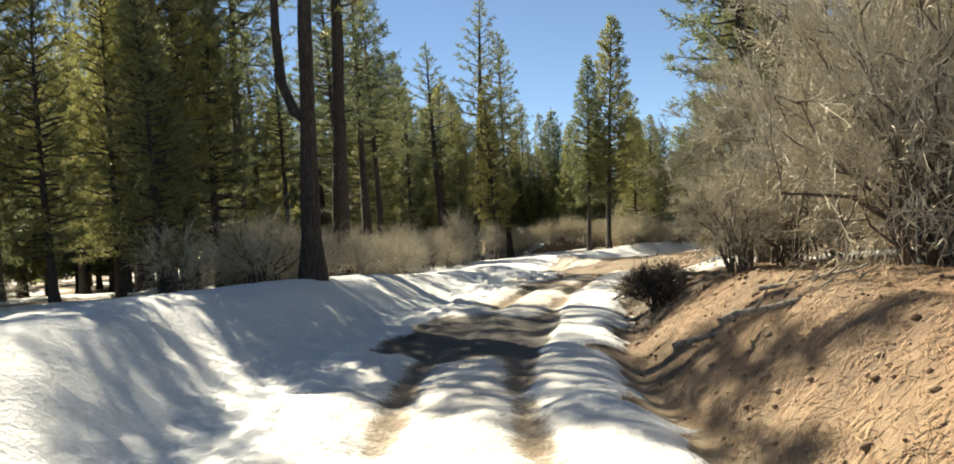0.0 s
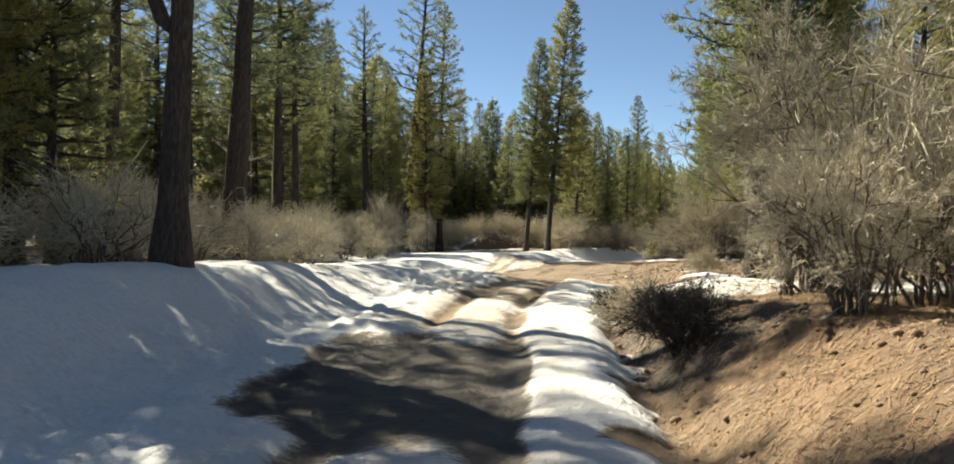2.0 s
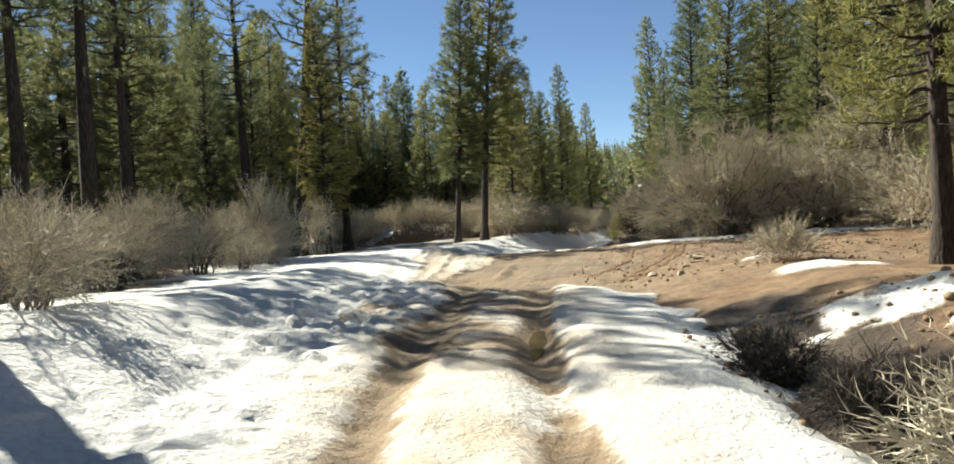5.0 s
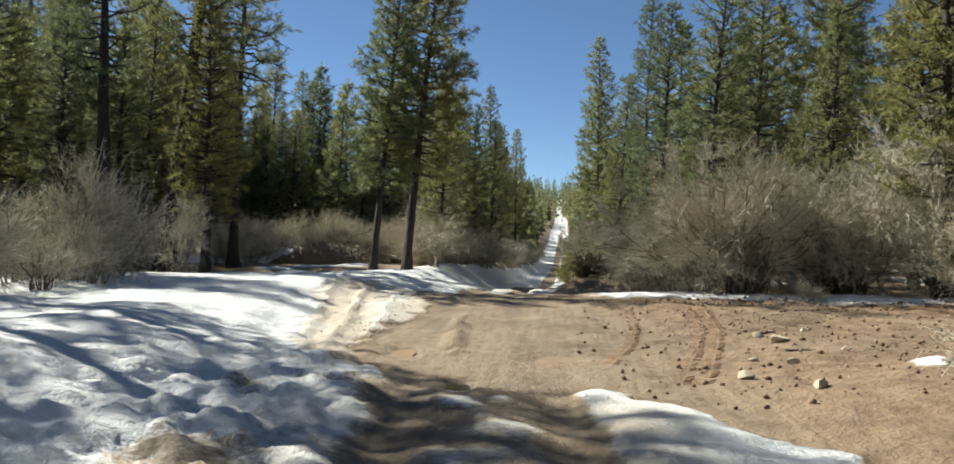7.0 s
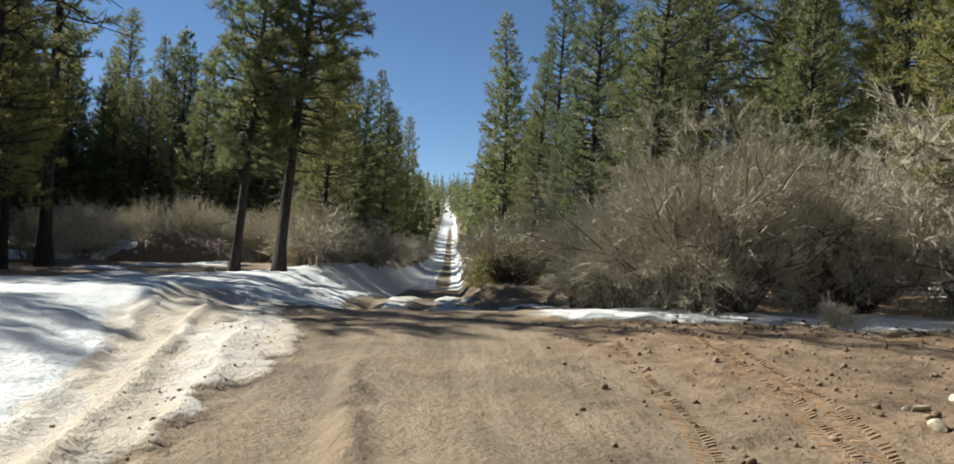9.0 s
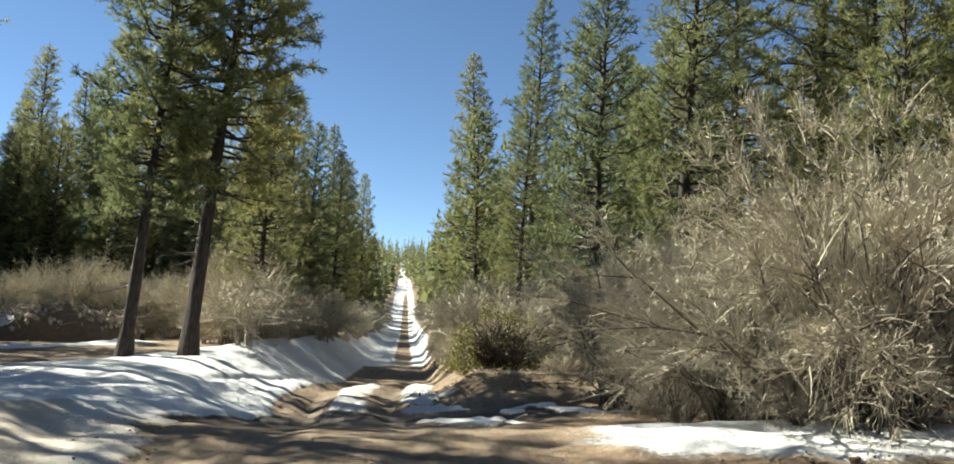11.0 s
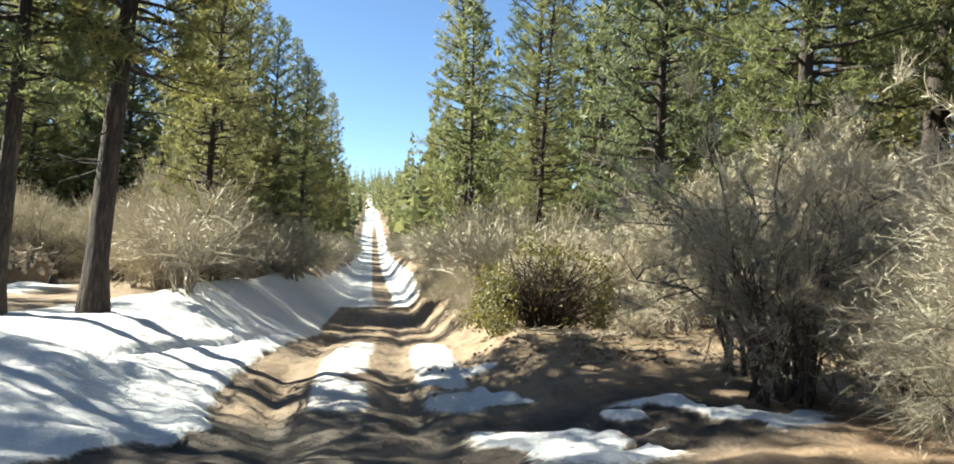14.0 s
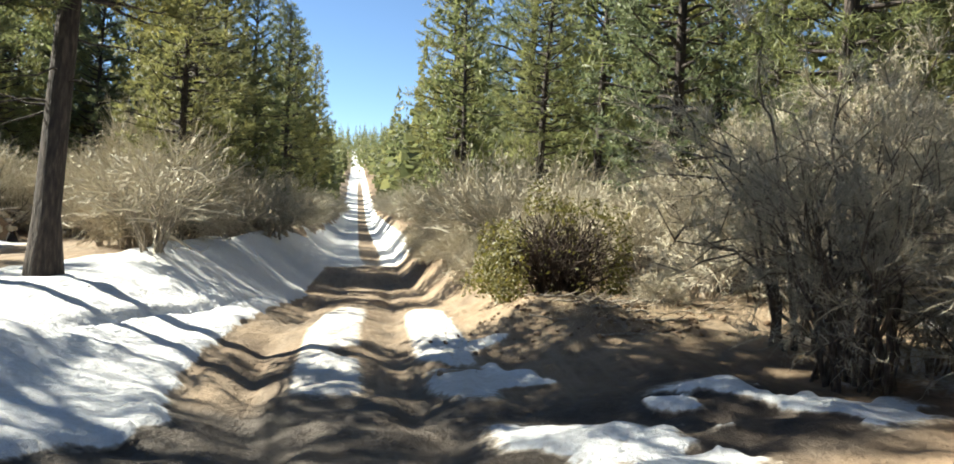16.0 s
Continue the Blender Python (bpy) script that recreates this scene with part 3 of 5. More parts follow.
    return trunk.mesh("trunk", bk), wood.mesh("limbs", bk), crown.mesh("crown", needles or NEEDLES, False)


def pine(meshes, x, y, turn=0.0, lean=(0, 0), scale=1.0, label="", group="pines of the wood", z=None):
    ob = new("pine_tree")
    ob.matrix_world = (Matrix.Translation((x, y, (on_ground(x, y) if z is None else z) - 0.05))
                       @ Euler((-lean[1], lean[0], 0)).to_matrix().to_4x4()
                       @ Matrix.Rotation(turn, 4, "Z") @ Matrix.Scale(scale, 4))
    for name, me in zip(("trunk", "branching", "crown"), meshes):
        tagged(part(name, me, ob), kind="" if name == "trunk" else "stuff")
    return tagged(ob, label or "tall pine with dark bark and long green needles", "pine tree", group)


# ---------------------------------------------------------------- shrubs
def shrub_meshes(width, height, stems, twigs, seed, wood=None, twig=None, flat=0.0, thick=0.03, size=0.5, fine=0.006):
    """A bare shrub: crooked stems from one foot, and a dense haze of thin twigs."""
    r = np.random.default_rng(seed)
    body, haze = Pile(), Pile()
    starts, ways = [], []
    for i in range(stems):
        a = r.uniform(0, 6.28)
        out = r.uniform(0.1, 1.0) ** 0.7 * width / 2
        top = height * math.sqrt(max(0.05, 1 - (out / (width / 2)) ** 2 * (0.75 + flat))) * r.uniform(0.6, 1.0)
        s = np.linspace(0, 1, 7)[:, None]
        end = np.array([math.cos(a) * out, math.sin(a) * out, top])
        mid = np.array([math.cos(a) * out * 0.35, math.sin(a) * out * 0.35, top * 0.65])
        foot = np.array([math.cos(a), math.sin(a), 0]) * 0.13 * width * r.uniform(0, 1) - [0, 0, 0.1]
        pts = foot * (1 - s) ** 2 + 2 * mid * s * (1 - s) + end * s ** 2
        pts[1:] += r.normal(0, 0.025 * (width + height) / 2, (6, 3))
        v, f = tube(pts, np.linspace(thick * r.uniform(0.6, 1.2), 0.006, 7), 5)
        body.add(v, f)
        for j in range(5):
            g = r.uniform(0.3, 0.95)
            p = np.array([np.interp(g, s[:, 0], pts[:, c]) for c in range(3)])
            w = unit(r.normal(0, 1, 3) + 0.8 * unit(pts[-1] - pts[0]) + [0, 0, 0.15])
            ln = r.uniform(0.25, 0.6) * min(height, width) * 0.6
            q = np.linspace(0, 1, 4)[:, None]
            br = p + w * q * ln + np.array([0, 0, -0.12]) * q ** 2 * ln
            br[1:] += r.normal(0, 0.05 * ln, (3, 3))
            v, f = tube(br, np.linspace(thick * 0.35, 0.004, 4), 3)
            body.add(v, f)
            for k in range(7):
                h = r.uniform(0.2, 1)
                starts.append(np.array([np.interp(h, q[:, 0], br[:, c]) for c in range(3)]))
                ways.append(w)
        for k in range(4):
            starts.append(pts[-1])
            ways.append(unit(pts[-1] - pts[-3]))
    starts, ways = np.array(starts), np.array(ways)
    # long arching strands that leave the branches
    count = max(60, twigs // 5)
    pick = r.integers(0, len(starts), count)
    root = starts[pick]
    away = unit(root * [1, 1, 0.6] + [0, 0, 0.2 * height])
    way = unit(ways[pick] * 0.7 + away * 0.45 + r.normal(0, 0.45, (count, 3)))
    reach = size * r.uniform(0.8, 2.4, (count, 1))
    sag = r.uniform(-0.05, 0.4, (count, 1)) * [0, 0, -1]
    bow = r.normal(0, 0.12, (count, 3))

    def strand(k, q):
        return root[k] + reach[k] * (way[k] * q + (sag[k] + bow[k]) * q ** 2)

    every = np.arange(count)
    side = unit(np.cross(way, r.normal(0, 1, (count, 3)))) * fine * (0.9 + 1.5 * r.uniform(0, 1, (count, 1)) ** 3)
    rows = [strand(every, q) + sg * side * (1 - 0.7 * q) for q in (0.0, 0.35, 0.7, 1.0) for sg in (-1, 1)]
    v = np.stack(rows, 1).reshape(-1, 3)
    v[:, 2] = np.maximum(v[:, 2], 0.02)
    o = (every * 8)[:, None]
    haze.add(v, np.concatenate([o + [a, a + 1, a + 3, a + 2] for a in (0, 2, 4)]))
    # short twigs along the strands
    pick = r.integers(0, count, twigs)
    a = strand(pick, r.uniform(0.15, 1.0, (twigs, 1)))
    w = unit(way[pick] * 0.75 + r.normal(0, 0.6, (twigs, 3)))
    ln = size * r.uniform(0.2, 0.75, (twigs, 1))
    kink = unit(w + r.normal(0, 0.4, (twigs, 3)))
    side = unit(np.cross(w, r.normal(0, 1, (twigs, 3)))) * fine
    b_, c_ = a + w * ln * 0.5, a + w * ln * 0.5 + kink * ln * 0.5
    v = np.stack([a - side, a + side, b_ + side * 0.7, b_ - side * 0.7, c_], 1).reshape(-1, 3)
    v[:, 2] = np.maximum(v[:, 2], 0.02)
    o = (np.arange(twigs) * 5)[:, None]
    haze.add(v, np.concatenate([o + [0, 1, 2], o + [0, 2, 3], o + [3, 2, 4]]))
    return body.mesh("stems", wood or DEADWOOD), haze.mesh("twigs", twig or TWIGS, False)


def shrub(meshes, x, y, turn=0.0, scale=1.0, label="", group="bare shrubs of the undergrowth", stretch=(1, 1, 1), name="bare_shrub", category="shrub"):
    ob = new(name)
    ob.matrix_world = (Matrix.Translation((x, y, on_ground(x, y) - 0.04)) @ Matrix.Rotation(turn, 4, "Z")
                       @ Matrix.Diagonal((stretch[0] * scale, stretch[1] * scale, stretch[2] * scale, 1)))
    for nm, me in zip(("stem_clump", "twig_mass"), meshes):
        tagged(part(nm, me, ob), kind="stuff")
    return tagged(ob, label or "bare grey-brown shrub with tangled thin twigs", category, group)


# ---------------------------------------------------------------- trees
BIG = [pine_meshes(25, 0.42, 6.0, 3.7, 160, 300 + i, needles=NEEDLES_BLUE, dead=16, blades=13, tuft=0.3, width=0.018, fill=1.5) for i in range(2)]
TALL = [pine_meshes(19, 0.24, 3.4, 2.9, 170, 100 + i, needles=NEEDLES if i != 2 else NEEDLES_BLUE, blades=13, tuft=0.26, width=0.017, fill=1.5) for i in range(4)]
HIGH = pine_meshes(24, 0.34, 10.0, 3.4, 110, 350, needles=NEEDLES_BLUE, dead=26, blades=13, tuft=0.3, width=0.018, fill=1.3)
SPARSE = pine_meshes(21, 0.42, 9.0, 3.3, 64, 352, needles=NEEDLES_BLUE, dead=22, blades=13, tuft=0.3, width=0.018, fill=1.2)
BUSHY = [pine_meshes(18, 0.2, 4.3, 2.6, 185, 360 + i, dead=10, blades=14, tuft=0.26, width=0.016, fill=2.4) for i in range(2)]
SLIM = [pine_meshes(13, 0.17, 1.6, 2.4, 135, 200 + i, needles=NEEDLES if i != 2 else NEEDLES_BLUE, dead=6, blades=12, tuft=0.25, width=0.017, fill=1.5) for i in range(3)]
FAR = [pine_meshes(15, 0.2, 1.4, 2.8, 100, 400 + i, needles=NEEDLES if i else NEEDLES_BLUE, dead=0, blades=7, tuft=0.45, width=0.05, fill=0.8, twiggy=False) for i in range(3)]

pine(BUSHY[0], -6.13, 28.5, 0.3, (0.06, 0.1), 1.05, "slender pine leaning over a snow bank beside the track")
pine(BUSHY[1], -7.6, 28.0, 1.3, (0.08, 0), 0.85, "young pine with yellow-green needles near the track")
FORKED = pine_meshes(24, 0.34, 15.5, 3.0, 42, 351, needles=NEEDLES_BLUE, dead=26, blades=13, tuft=0.3, width=0.018, fill=1.0)
forked = pine(FORKED, -2.2, -14.6, 0.6, (0.09, 0), 0.82, "dark-barked forked pine on a shaded snow bank")
pile = Pile()
fork = np.array([[0, 0, 5.0], [-0.45, -0.2, 5.3], [-0.8, -0.35, 6.2], [-0.95, -0.45, 8.0], [-1.0, -0.5, 11.0], [-0.9, -0.5, 14.0]])
pile.add(*tube(fork @ np.array(Matrix.Rotation(-0.6, 3, "Z")).T, [0.2, 0.17, 0.155, 0.14, 0.11, 0.05], 8))
part("forked_stem", pile.mesh("forked_stem", BARK), forked)
# the first is an added pine that shades the right bank
for x, y, s in ((-12.4, -5.6, 0.82), (-28.0, 17.0, 0.8)):
    pine(HIGH, x, y, x * 7.0, (0.03, 0), s, "tall pine with a bare trunk and a high crown")
# those from (-15, 9.5) to (-14.8, 26.4) are added to cast shade on the track
for ms, x, y, s in ((HIGH, -13.6, -8.6, 0.9), (HIGH, -26.0, 21.5, 0.85), (HIGH, -31.0, 12.0, 0.85), (HIGH, -15.0, 9.5, 0.72), (HIGH, -13.8, 6.1, 0.85), (HIGH, -13.0, 2.5, 0.72), (HIGH, -14.5, 28.5, 0.78), (TALL[0], -13.5, 23.4, 0.7), (TALL[3], -14.8, 26.4, 0.7), (BIG[1], -29.0, 23.0, 0.85), (BIG[0], -32.0, 18.5, 0.85), (TALL[2], -24.0, 22.0, 0.95), (TALL[0], -26.5, 27.5, 1.0)):
    pine(ms, x, y, x * 3.0, (0.02, 0), s)
OLD = pine_meshes(25, 0.42, 11.0, 3.2, 64, 310, needles=NEEDLES_BLUE, dead=24, blades=13, tuft=0.3, width=0.018, fill=1.1)
for k, (x, y, s) in enumerate(((-20.0, 28.0, 0.7), (-21.5, 33.0, 0.8), (-24.5, 30.0, 0.8), (-23.0, 37.5, 0.8), (-21.0, 2.0, 0.8), (-24.0, 6.0, 0.85), (-19.5, -3.0, 0.75), (-23.0, -5.0, 0.8), (-27.0, 1.0, 0.85))):
    pine(TALL[k % 4], x, y, k * 1.3, (0.02, 0), s)
old_pine = pine(OLD, -6.27, -7.5, 2.6, (0.07, 0.02), 0.85, "thick old pine with bleached dead lower branches")
for k in range(7):
    r = np.random.default_rng(70 + k)
    h, a, ln = r.uniform(2.2, 5.5), -1.2 + 0.5 * k + r.uniform(-0.3, 0.3), r.uniform(1.2, 2.4)
    s = np.linspace(0, 1, 6)[:, None]
    pts = np.array([0, 0, h]) + np.array([math.cos(a), math.sin(a), r.uniform(-0.2, 0.3)]) * (s * ln + 0.2)
    pts[1:] += r.normal(0, 0.09, (5, 3))
    pile = Pile()
    pile.add(*tube(pts, np.linspace(0.04, 0.008, 6), 5))
    for q in (2, 3, 4):
        w = unit(pts[q + 1] - pts[q] + r.normal(0, 0.25, 3))
        pile.add(*tube(pts[q] + w * np.linspace(0, 0.6, 4)[:, None] + r.normal(0, 0.03, (4, 3)), [0.018, 0.014, 0.01, 0.005], 4))
    part("dead_branch", pile.mesh("dead_branch", DEADWOOD), old_pine, "bleached bare branch")
drooping = pine(SPARSE, -15.5, 24.1, 1.6, (0.1, 0), 0.98, "tall old pine with long drooping bare branches")
for k, (h, a, ln) in enumerate(((8.8, -1.75, 5.2), (9.8, -1.5, 4.4), (7.6, -2.0, 3.8), (11.0, -1.3, 4.2), (6.6, -1.6, 3.0))):
    r = np.random.default_rng(90 + k)
    s = np.linspace(0, 1, 8)[:, None]
    pts = np.array([0, 0, h]) + np.array([math.cos(a), math.sin(a), 0]) * s * ln + np.array([0, 0, 1.0]) * (0.5 * s - 1.1 * s ** 2) * ln * 0.3
    pts[1:] += r.normal(0, 0.07, (7, 3))
    pile = Pile()
    pile.add(*tube(pts, np.linspace(0.07, 0.01, 8), 6))
    for q in range(2, 7):
        w = unit(pts[q + 1] - pts[q] + r.normal(0, 0.7, 3))
        pile.add(*tube(pts[q] + w * np.linspace(0, r.uniform(0.4, 1.1), 4)[:, None] + r.normal(0, 0.03, (4, 3)), [0.022, 0.016, 0.011, 0.005], 4))
    part("bare_branch", pile.mesh("bare_branch", BARK), drooping, "long bare drooping branch")
pine(SPARSE, -18.2, 24.0, 4.6, (0, 0), 0.85)
for x, y, s in ((-6.2, 38.5, 0.85), (-6.9, 44.0, 0.95), (-5.7, 51.0, 0.92), (-5.3, 60.0, 0.95), (-5.6, 67.0, 1.0)):
    pine(SLIM[int(y) % 3], x, y, y * 1.7, (0.03, 0), s, "young pine lining the snowy track")
for x, y, s in ((-27.5, 34.0, 1.0), (-30.0, 30.0, 0.9)):
    pine(TALL[2], x, y, x * 5.0, (0.03, 0), s)
pine(TALL[1], 4.14, 57.6, 4.0)
pine(TALL[2], 6.55, 52, 5.0, (0.06, 0), 1.1)
pine(TALL[3], 7.1, 28.1, 2.0, (0.08, 0.04), 0.85)
pine(SLIM[2], 5.85, 32.1, 2.0, (0, 0), 1.05)
pine(BIG[1], 13.1, 32.1, 3.0, (0.05, 0), 0.9, "tall dark pine behind a wide bare shrub")
pine(TALL[0], 17.5, 30.0, 1.2, (0.02, 0), 1.0)
pine(BIG[0], 20.5, 33.5, 2.2, (0.02, 0), 0.9, "tall dark pine behind a wide bare shrub")
pine(TALL[1], 15.4, 27.0, 0.4, (0.02, 0), 0.85)
pine(TALL[2], -9.5, 101, 1.0, (0, 0), 1.25)
pine(TALL[1], -5.2, 95, 2.0, (0, 0), 0.9)

pine(TALL[2], 7.7, -6.0, 1.0, (0.03, 0), 0.95, "stout dark pine above an earth bank")
pine(TALL[0], 8.4, -4.6, 2.0, (0.03, 0), 0.9, "stout dark pine above an earth bank")
pine(TALL[3], 7.9, -1.4, 3.0, (0.02, 0), 0.75)

# pines added here partly to throw shade over the bank and road
for x, y, s in ((-6.6, -15.3, 0.75), (-8.0, -12.9, 0.9)):
    pine(TALL[0], x, y, x * 4.0, (0.03, 0), s, "young dense pine behind a snow bank")
# those with y below -20 stand out of view, added only for their shade
for x, y, s in ((-7.0, -22.6, 0.8), (-7.2, -12.6, 0.8), (-8.2, -20.6, 0.75), (-10.4, -12.8, 0.9), (-4.2, -17.7, 0.58), (-5.6, -19.4, 0.6), (-5.0, -22.6, 0.6), (-6.6, -16.8, 0.7), (-4.0, -26.5, 0.85), (-7.0, -25.0, 0.95), (-9.8, -22.8, 0.95), (-9.4, -13.6, 0.9)):
    pine(SLIM[int(-x * 7) % 3], x, y, x * 9.0, (0.03, 0), s, "young dense pine behind a snow bank")

SHRUBS = [shrub_meshes(2.8, 2.1, 16, 3000, 500 + i, wood=STEM if i % 2 else DEADWOOD, twig=TWIGS if i % 2 else TWIGS_PALE, fine=0.0068, size=0.42) for i in range(4)]
WIDE = shrub_meshes(9.0, 4.6, 70, 44000, 520, wood=STEM, twig=TWIGS, thick=0.05, size=0.4, flat=0.1, fine=0.0058)
TREELIKE = shrub_meshes(5.5, 5.0, 34, 26000, 521, wood=STEM, twig=TWIGS_TAN, thick=0.05, size=0.28, fine=0.0045)
GREY = shrub_meshes(5.0, 4.2, 24, 20000, 522, wood=STEM, twig=TWIGS, thick=0.05, size=0.28, fine=0.0042)
LOW = shrub_meshes(1.6, 0.8, 18, 2600, 523, twig=TWIGS, thick=0.015, size=0.3)
shrub(WIDE, 5.9, 17.5, 0.4, 1.0, "wide bare shrub with tangled tan and grey branches", stretch=(1.0, 0.65, 0.95))
shrub(WIDE, 9.6, 18.6, 3.4, 0.85, "wide bare shrub with tangled grey branches over snow", stretch=(0.9, 0.6, 1.0))
shrub(WIDE, 12.8, 17.6, 2.0, 1.1, "wide bare shrub with tangled branches over snow", stretch=(0.9, 0.7, 1.15))
shrub(TREELIKE, 8.8, -12.1, 1.0, 1.0, "tall tree-like bare shrub with several dark stems")
shrub(WIDE, 11.6, -18.6, 2.4, 0.9, "tall bare tan shrub on an earth bank", stretch=(0.8, 0.8, 1.25))
shrub(GREY, 8.7, -17.0, 2.4, 0.5, "tan bare shrub at the top of an earth bank")
DENSE = shrub_meshes(3.6, 2.8, 30, 20000, 530, wood=STEM, twig=TWIGS_TAN, thick=0.024, size=0.34, fine=0.003)
for x, y, s in ((4.7, 18.5, 1.0), (3.9, 19.3, 0.6), (5.8, 19.8, 1.05)):
    shrub(DENSE, x, y, x * 3, s, "tan bare shrub with arching pale twigs")
shrub(TREELIKE, 4.0, 23.0, 4.0, 0.62, "tree-like bare shrub with several dark stems")
shrub(GREY, 6.4, 23.2, 5.2, 0.95, "grey bare shrub with dark crooked stems")
shrub(GREY, 7.8, 26.6, 1.2, 1.1, "grey bare shrub among pines")
shrub(SHRUBS[1], 5.2, 22.4, 0.7, 0.8, "low grey bare shrub over old snow")
shrub(GREY, 4.6, 24.6, 0.2, 1.0, "grey bare shrub with dark crooked stems")
shrub(GREY, 8.0, 22.2, 2.2, 0.95, "grey bare shrub with pale twigs hanging over snow")
shrub(GREY, 5.8, 29.4, 4.2, 0.85)
shrub(LOW, 3.7, 27.5, 0.5, 0.6, "low tuft of dry grey brush on an earth heap")
shrub(LOW, 6.1, 2.4, 0.5, 0.85, "low grey bush beside muddy ground")
# near-black twig colour stands in for the shade lying on the bank
SHADE_TWIGS = twig_mat("twigs darkened for shade", (0.022, 0.018, 0.014), (0.05, 0.04, 0.032), (0.12, 0.1, 0.08))
DARK_BUSH = shrub_meshes(2.4, 1.15, 30, 7000, 531, wood=BARK_DARK, twig=SHADE_TWIGS, thick=0.022, size=0.26, fine=0.0055)
# the last two are added over soil that is only dark with shade
for k, (x, y, s) in enumerate(((6.75, -14.9, 0.72), (6.45, -13.3, 0.62), (4.45, -7.2, 0.5), (4.95, -8.9, 0.48))):
    shrub(DARK_BUSH, x, y, k * 2.1, s, "low bush, blackened to stand for shade on an earth bank")
shrub(LOW, 5.4, -10.3, 2.5, 0.9, "low tan bush at the snow's edge")
for k, (x, y, s) in enumerate(((4.9, 19.9, 0.7), (1.7, 31.8, 0.6), (5.0, 17.6, 0.6), (7.8, 15.3, 0.5))):
    shrub(LOW, x, y, k * 1.3, s, "low tuft of dry grey brush beside the track")

scatter = np.random.default_rng(11)
taken = [(o.matrix_world.translation.x, o.matrix_world.translation.y) for o in scene.objects if o.name.startswith("pine_tree")]


def wood_edge(y, left):
    if left:
        return float(along(y, (-60, 13), (-16, 9), (-10, 10), (1, 12), (4, 19), (18, 19), (21, 11), (27, 8), (33, 5.5), (45, 4.6), (400, 4.2)))
    return float(along(y, (-60, 8), (-10, 10), (-5, 10), (16, 13), (22, 9), (30, 5.5), (45, 4.2), (400, 4.0)))


for i in range(6000):
    if len(taken) > 300:
        break
    y = scatter.uniform(-26, 50) if i % 4 else scatter.uniform(40, 210)
    x = scatter.uniform(-50, 42)
    u = x - float(road_x(y))
    if abs(u) < wood_edge(y, u < 0) or (y > 60 and abs(u) > 8 + 0.12 * y):
        continue
    if min((x - a) ** 2 + (y - c) ** 2 for a, c in taken) < (2.5 + 0.02 * max(y, 0)) ** 2:
        continue
    if -27 < x < 0 and 25.5 < y < 50 and u < -5.5:
        continue
    if (-32 < x < -6 and -14 < y < 20) or (-16 < x < -6 and 20 <= y < 34):
        continue
    taken.append((x, y))
    away = math.hypot(x, y + 5)
    if away > 48 or abs(u) > 30:
        ms, sc = FAR, scatter.uniform(0.85, 1.3)
    elif x < -26:
        ms, sc = TALL, scatter.uniform(0.8, 1.05)
    elif 2 < y < 20 and u < 0:
        ms, sc = SLIM, scatter.uniform(0.75, 1.0)
    elif scatter.random() < 0.5:
        ms, sc = TALL, scatter.uniform(0.65, 0.95)
    else:
        ms, sc = SLIM, scatter.uniform(0.7, 1.15)
    if 30 < y < 75 and abs(u) < 9:
        sc *= 0.62 if u < 0 else 0.8
    pine(ms[int(scatter.integers(len(ms)))], x, y, scatter.uniform(0, 6.28), (scatter.normal(0.03, 0.02), scatter.normal(0, 0.02)), sc)

spots = []
for i in range(3000):
    if len(spots) > 135:
        break
    y = scatter.uniform(-26, 75)
    left = scatter.random() < 0.65
    edge = (float(along(y, (-60, 9.5), (-15, 6.6), (-10, 8.6), (3, 9.6), (12, 9), (22, 7.6), (28, 6.4), (36, 5), (60, 3.8), (400, 3.2))) if left
            else float(along(y, (-60, 5), (-10, 6), (-4, 9), (14, 13), (17, 10), (22, 4.2), (28, 3.4), (36, 4.0), (60, 4.2), (400, 4.0))))
    u = edge + scatter.exponential(3.2)
    x = float(road_x(y)) + (-u if left else u)
    if scatter.random() < 0.25 and u > edge + 4:
        continue
    if (left and -16 < x < -7.2 and 19 < y < 38.5) or (0 < x < 4.6 and 22 < y < 29.5) or u > 18 or min([(x - a) ** 2 + (y - c) ** 2 for a, c in spots] + [9]) < 1.15 ** 2:
        continue
    spots.append((x, y))
    shrub(SHRUBS[int(scatter.integers(4))], x, y, scatter.uniform(0, 6.28), scatter.uniform(0.65, 1.2), stretch=(1, 1, scatter.uniform(0.8, 1.5) * (0.72 if left and y < 8 else 1)))

for k, (x, y, s) in enumerate(((-4.6, -8.9, 1.0), (-5.6, -10.0, 1.1), (-4.0, -7.2, 0.9), (-6.4, -9.2, 1.15), (-4.9, -6.0, 1.0), (-7.4, -10.8, 1.1))):
    shrub(SHRUBS[k % 4], x, y, k * 1.1, 0.8 * s, stretch=(1, 1, 0.85))
# deep woods beyond the snow on the sunny side
for k in range(18):
    pine(TALL[k % 4] if k % 3 else SLIM[k % 3], -34 - 12 * ((k * 7) % 18) / 17, 4 + 20 * k / 17, k * 2.3, (0.02, 0), scatter.uniform(0.75, 0.9))
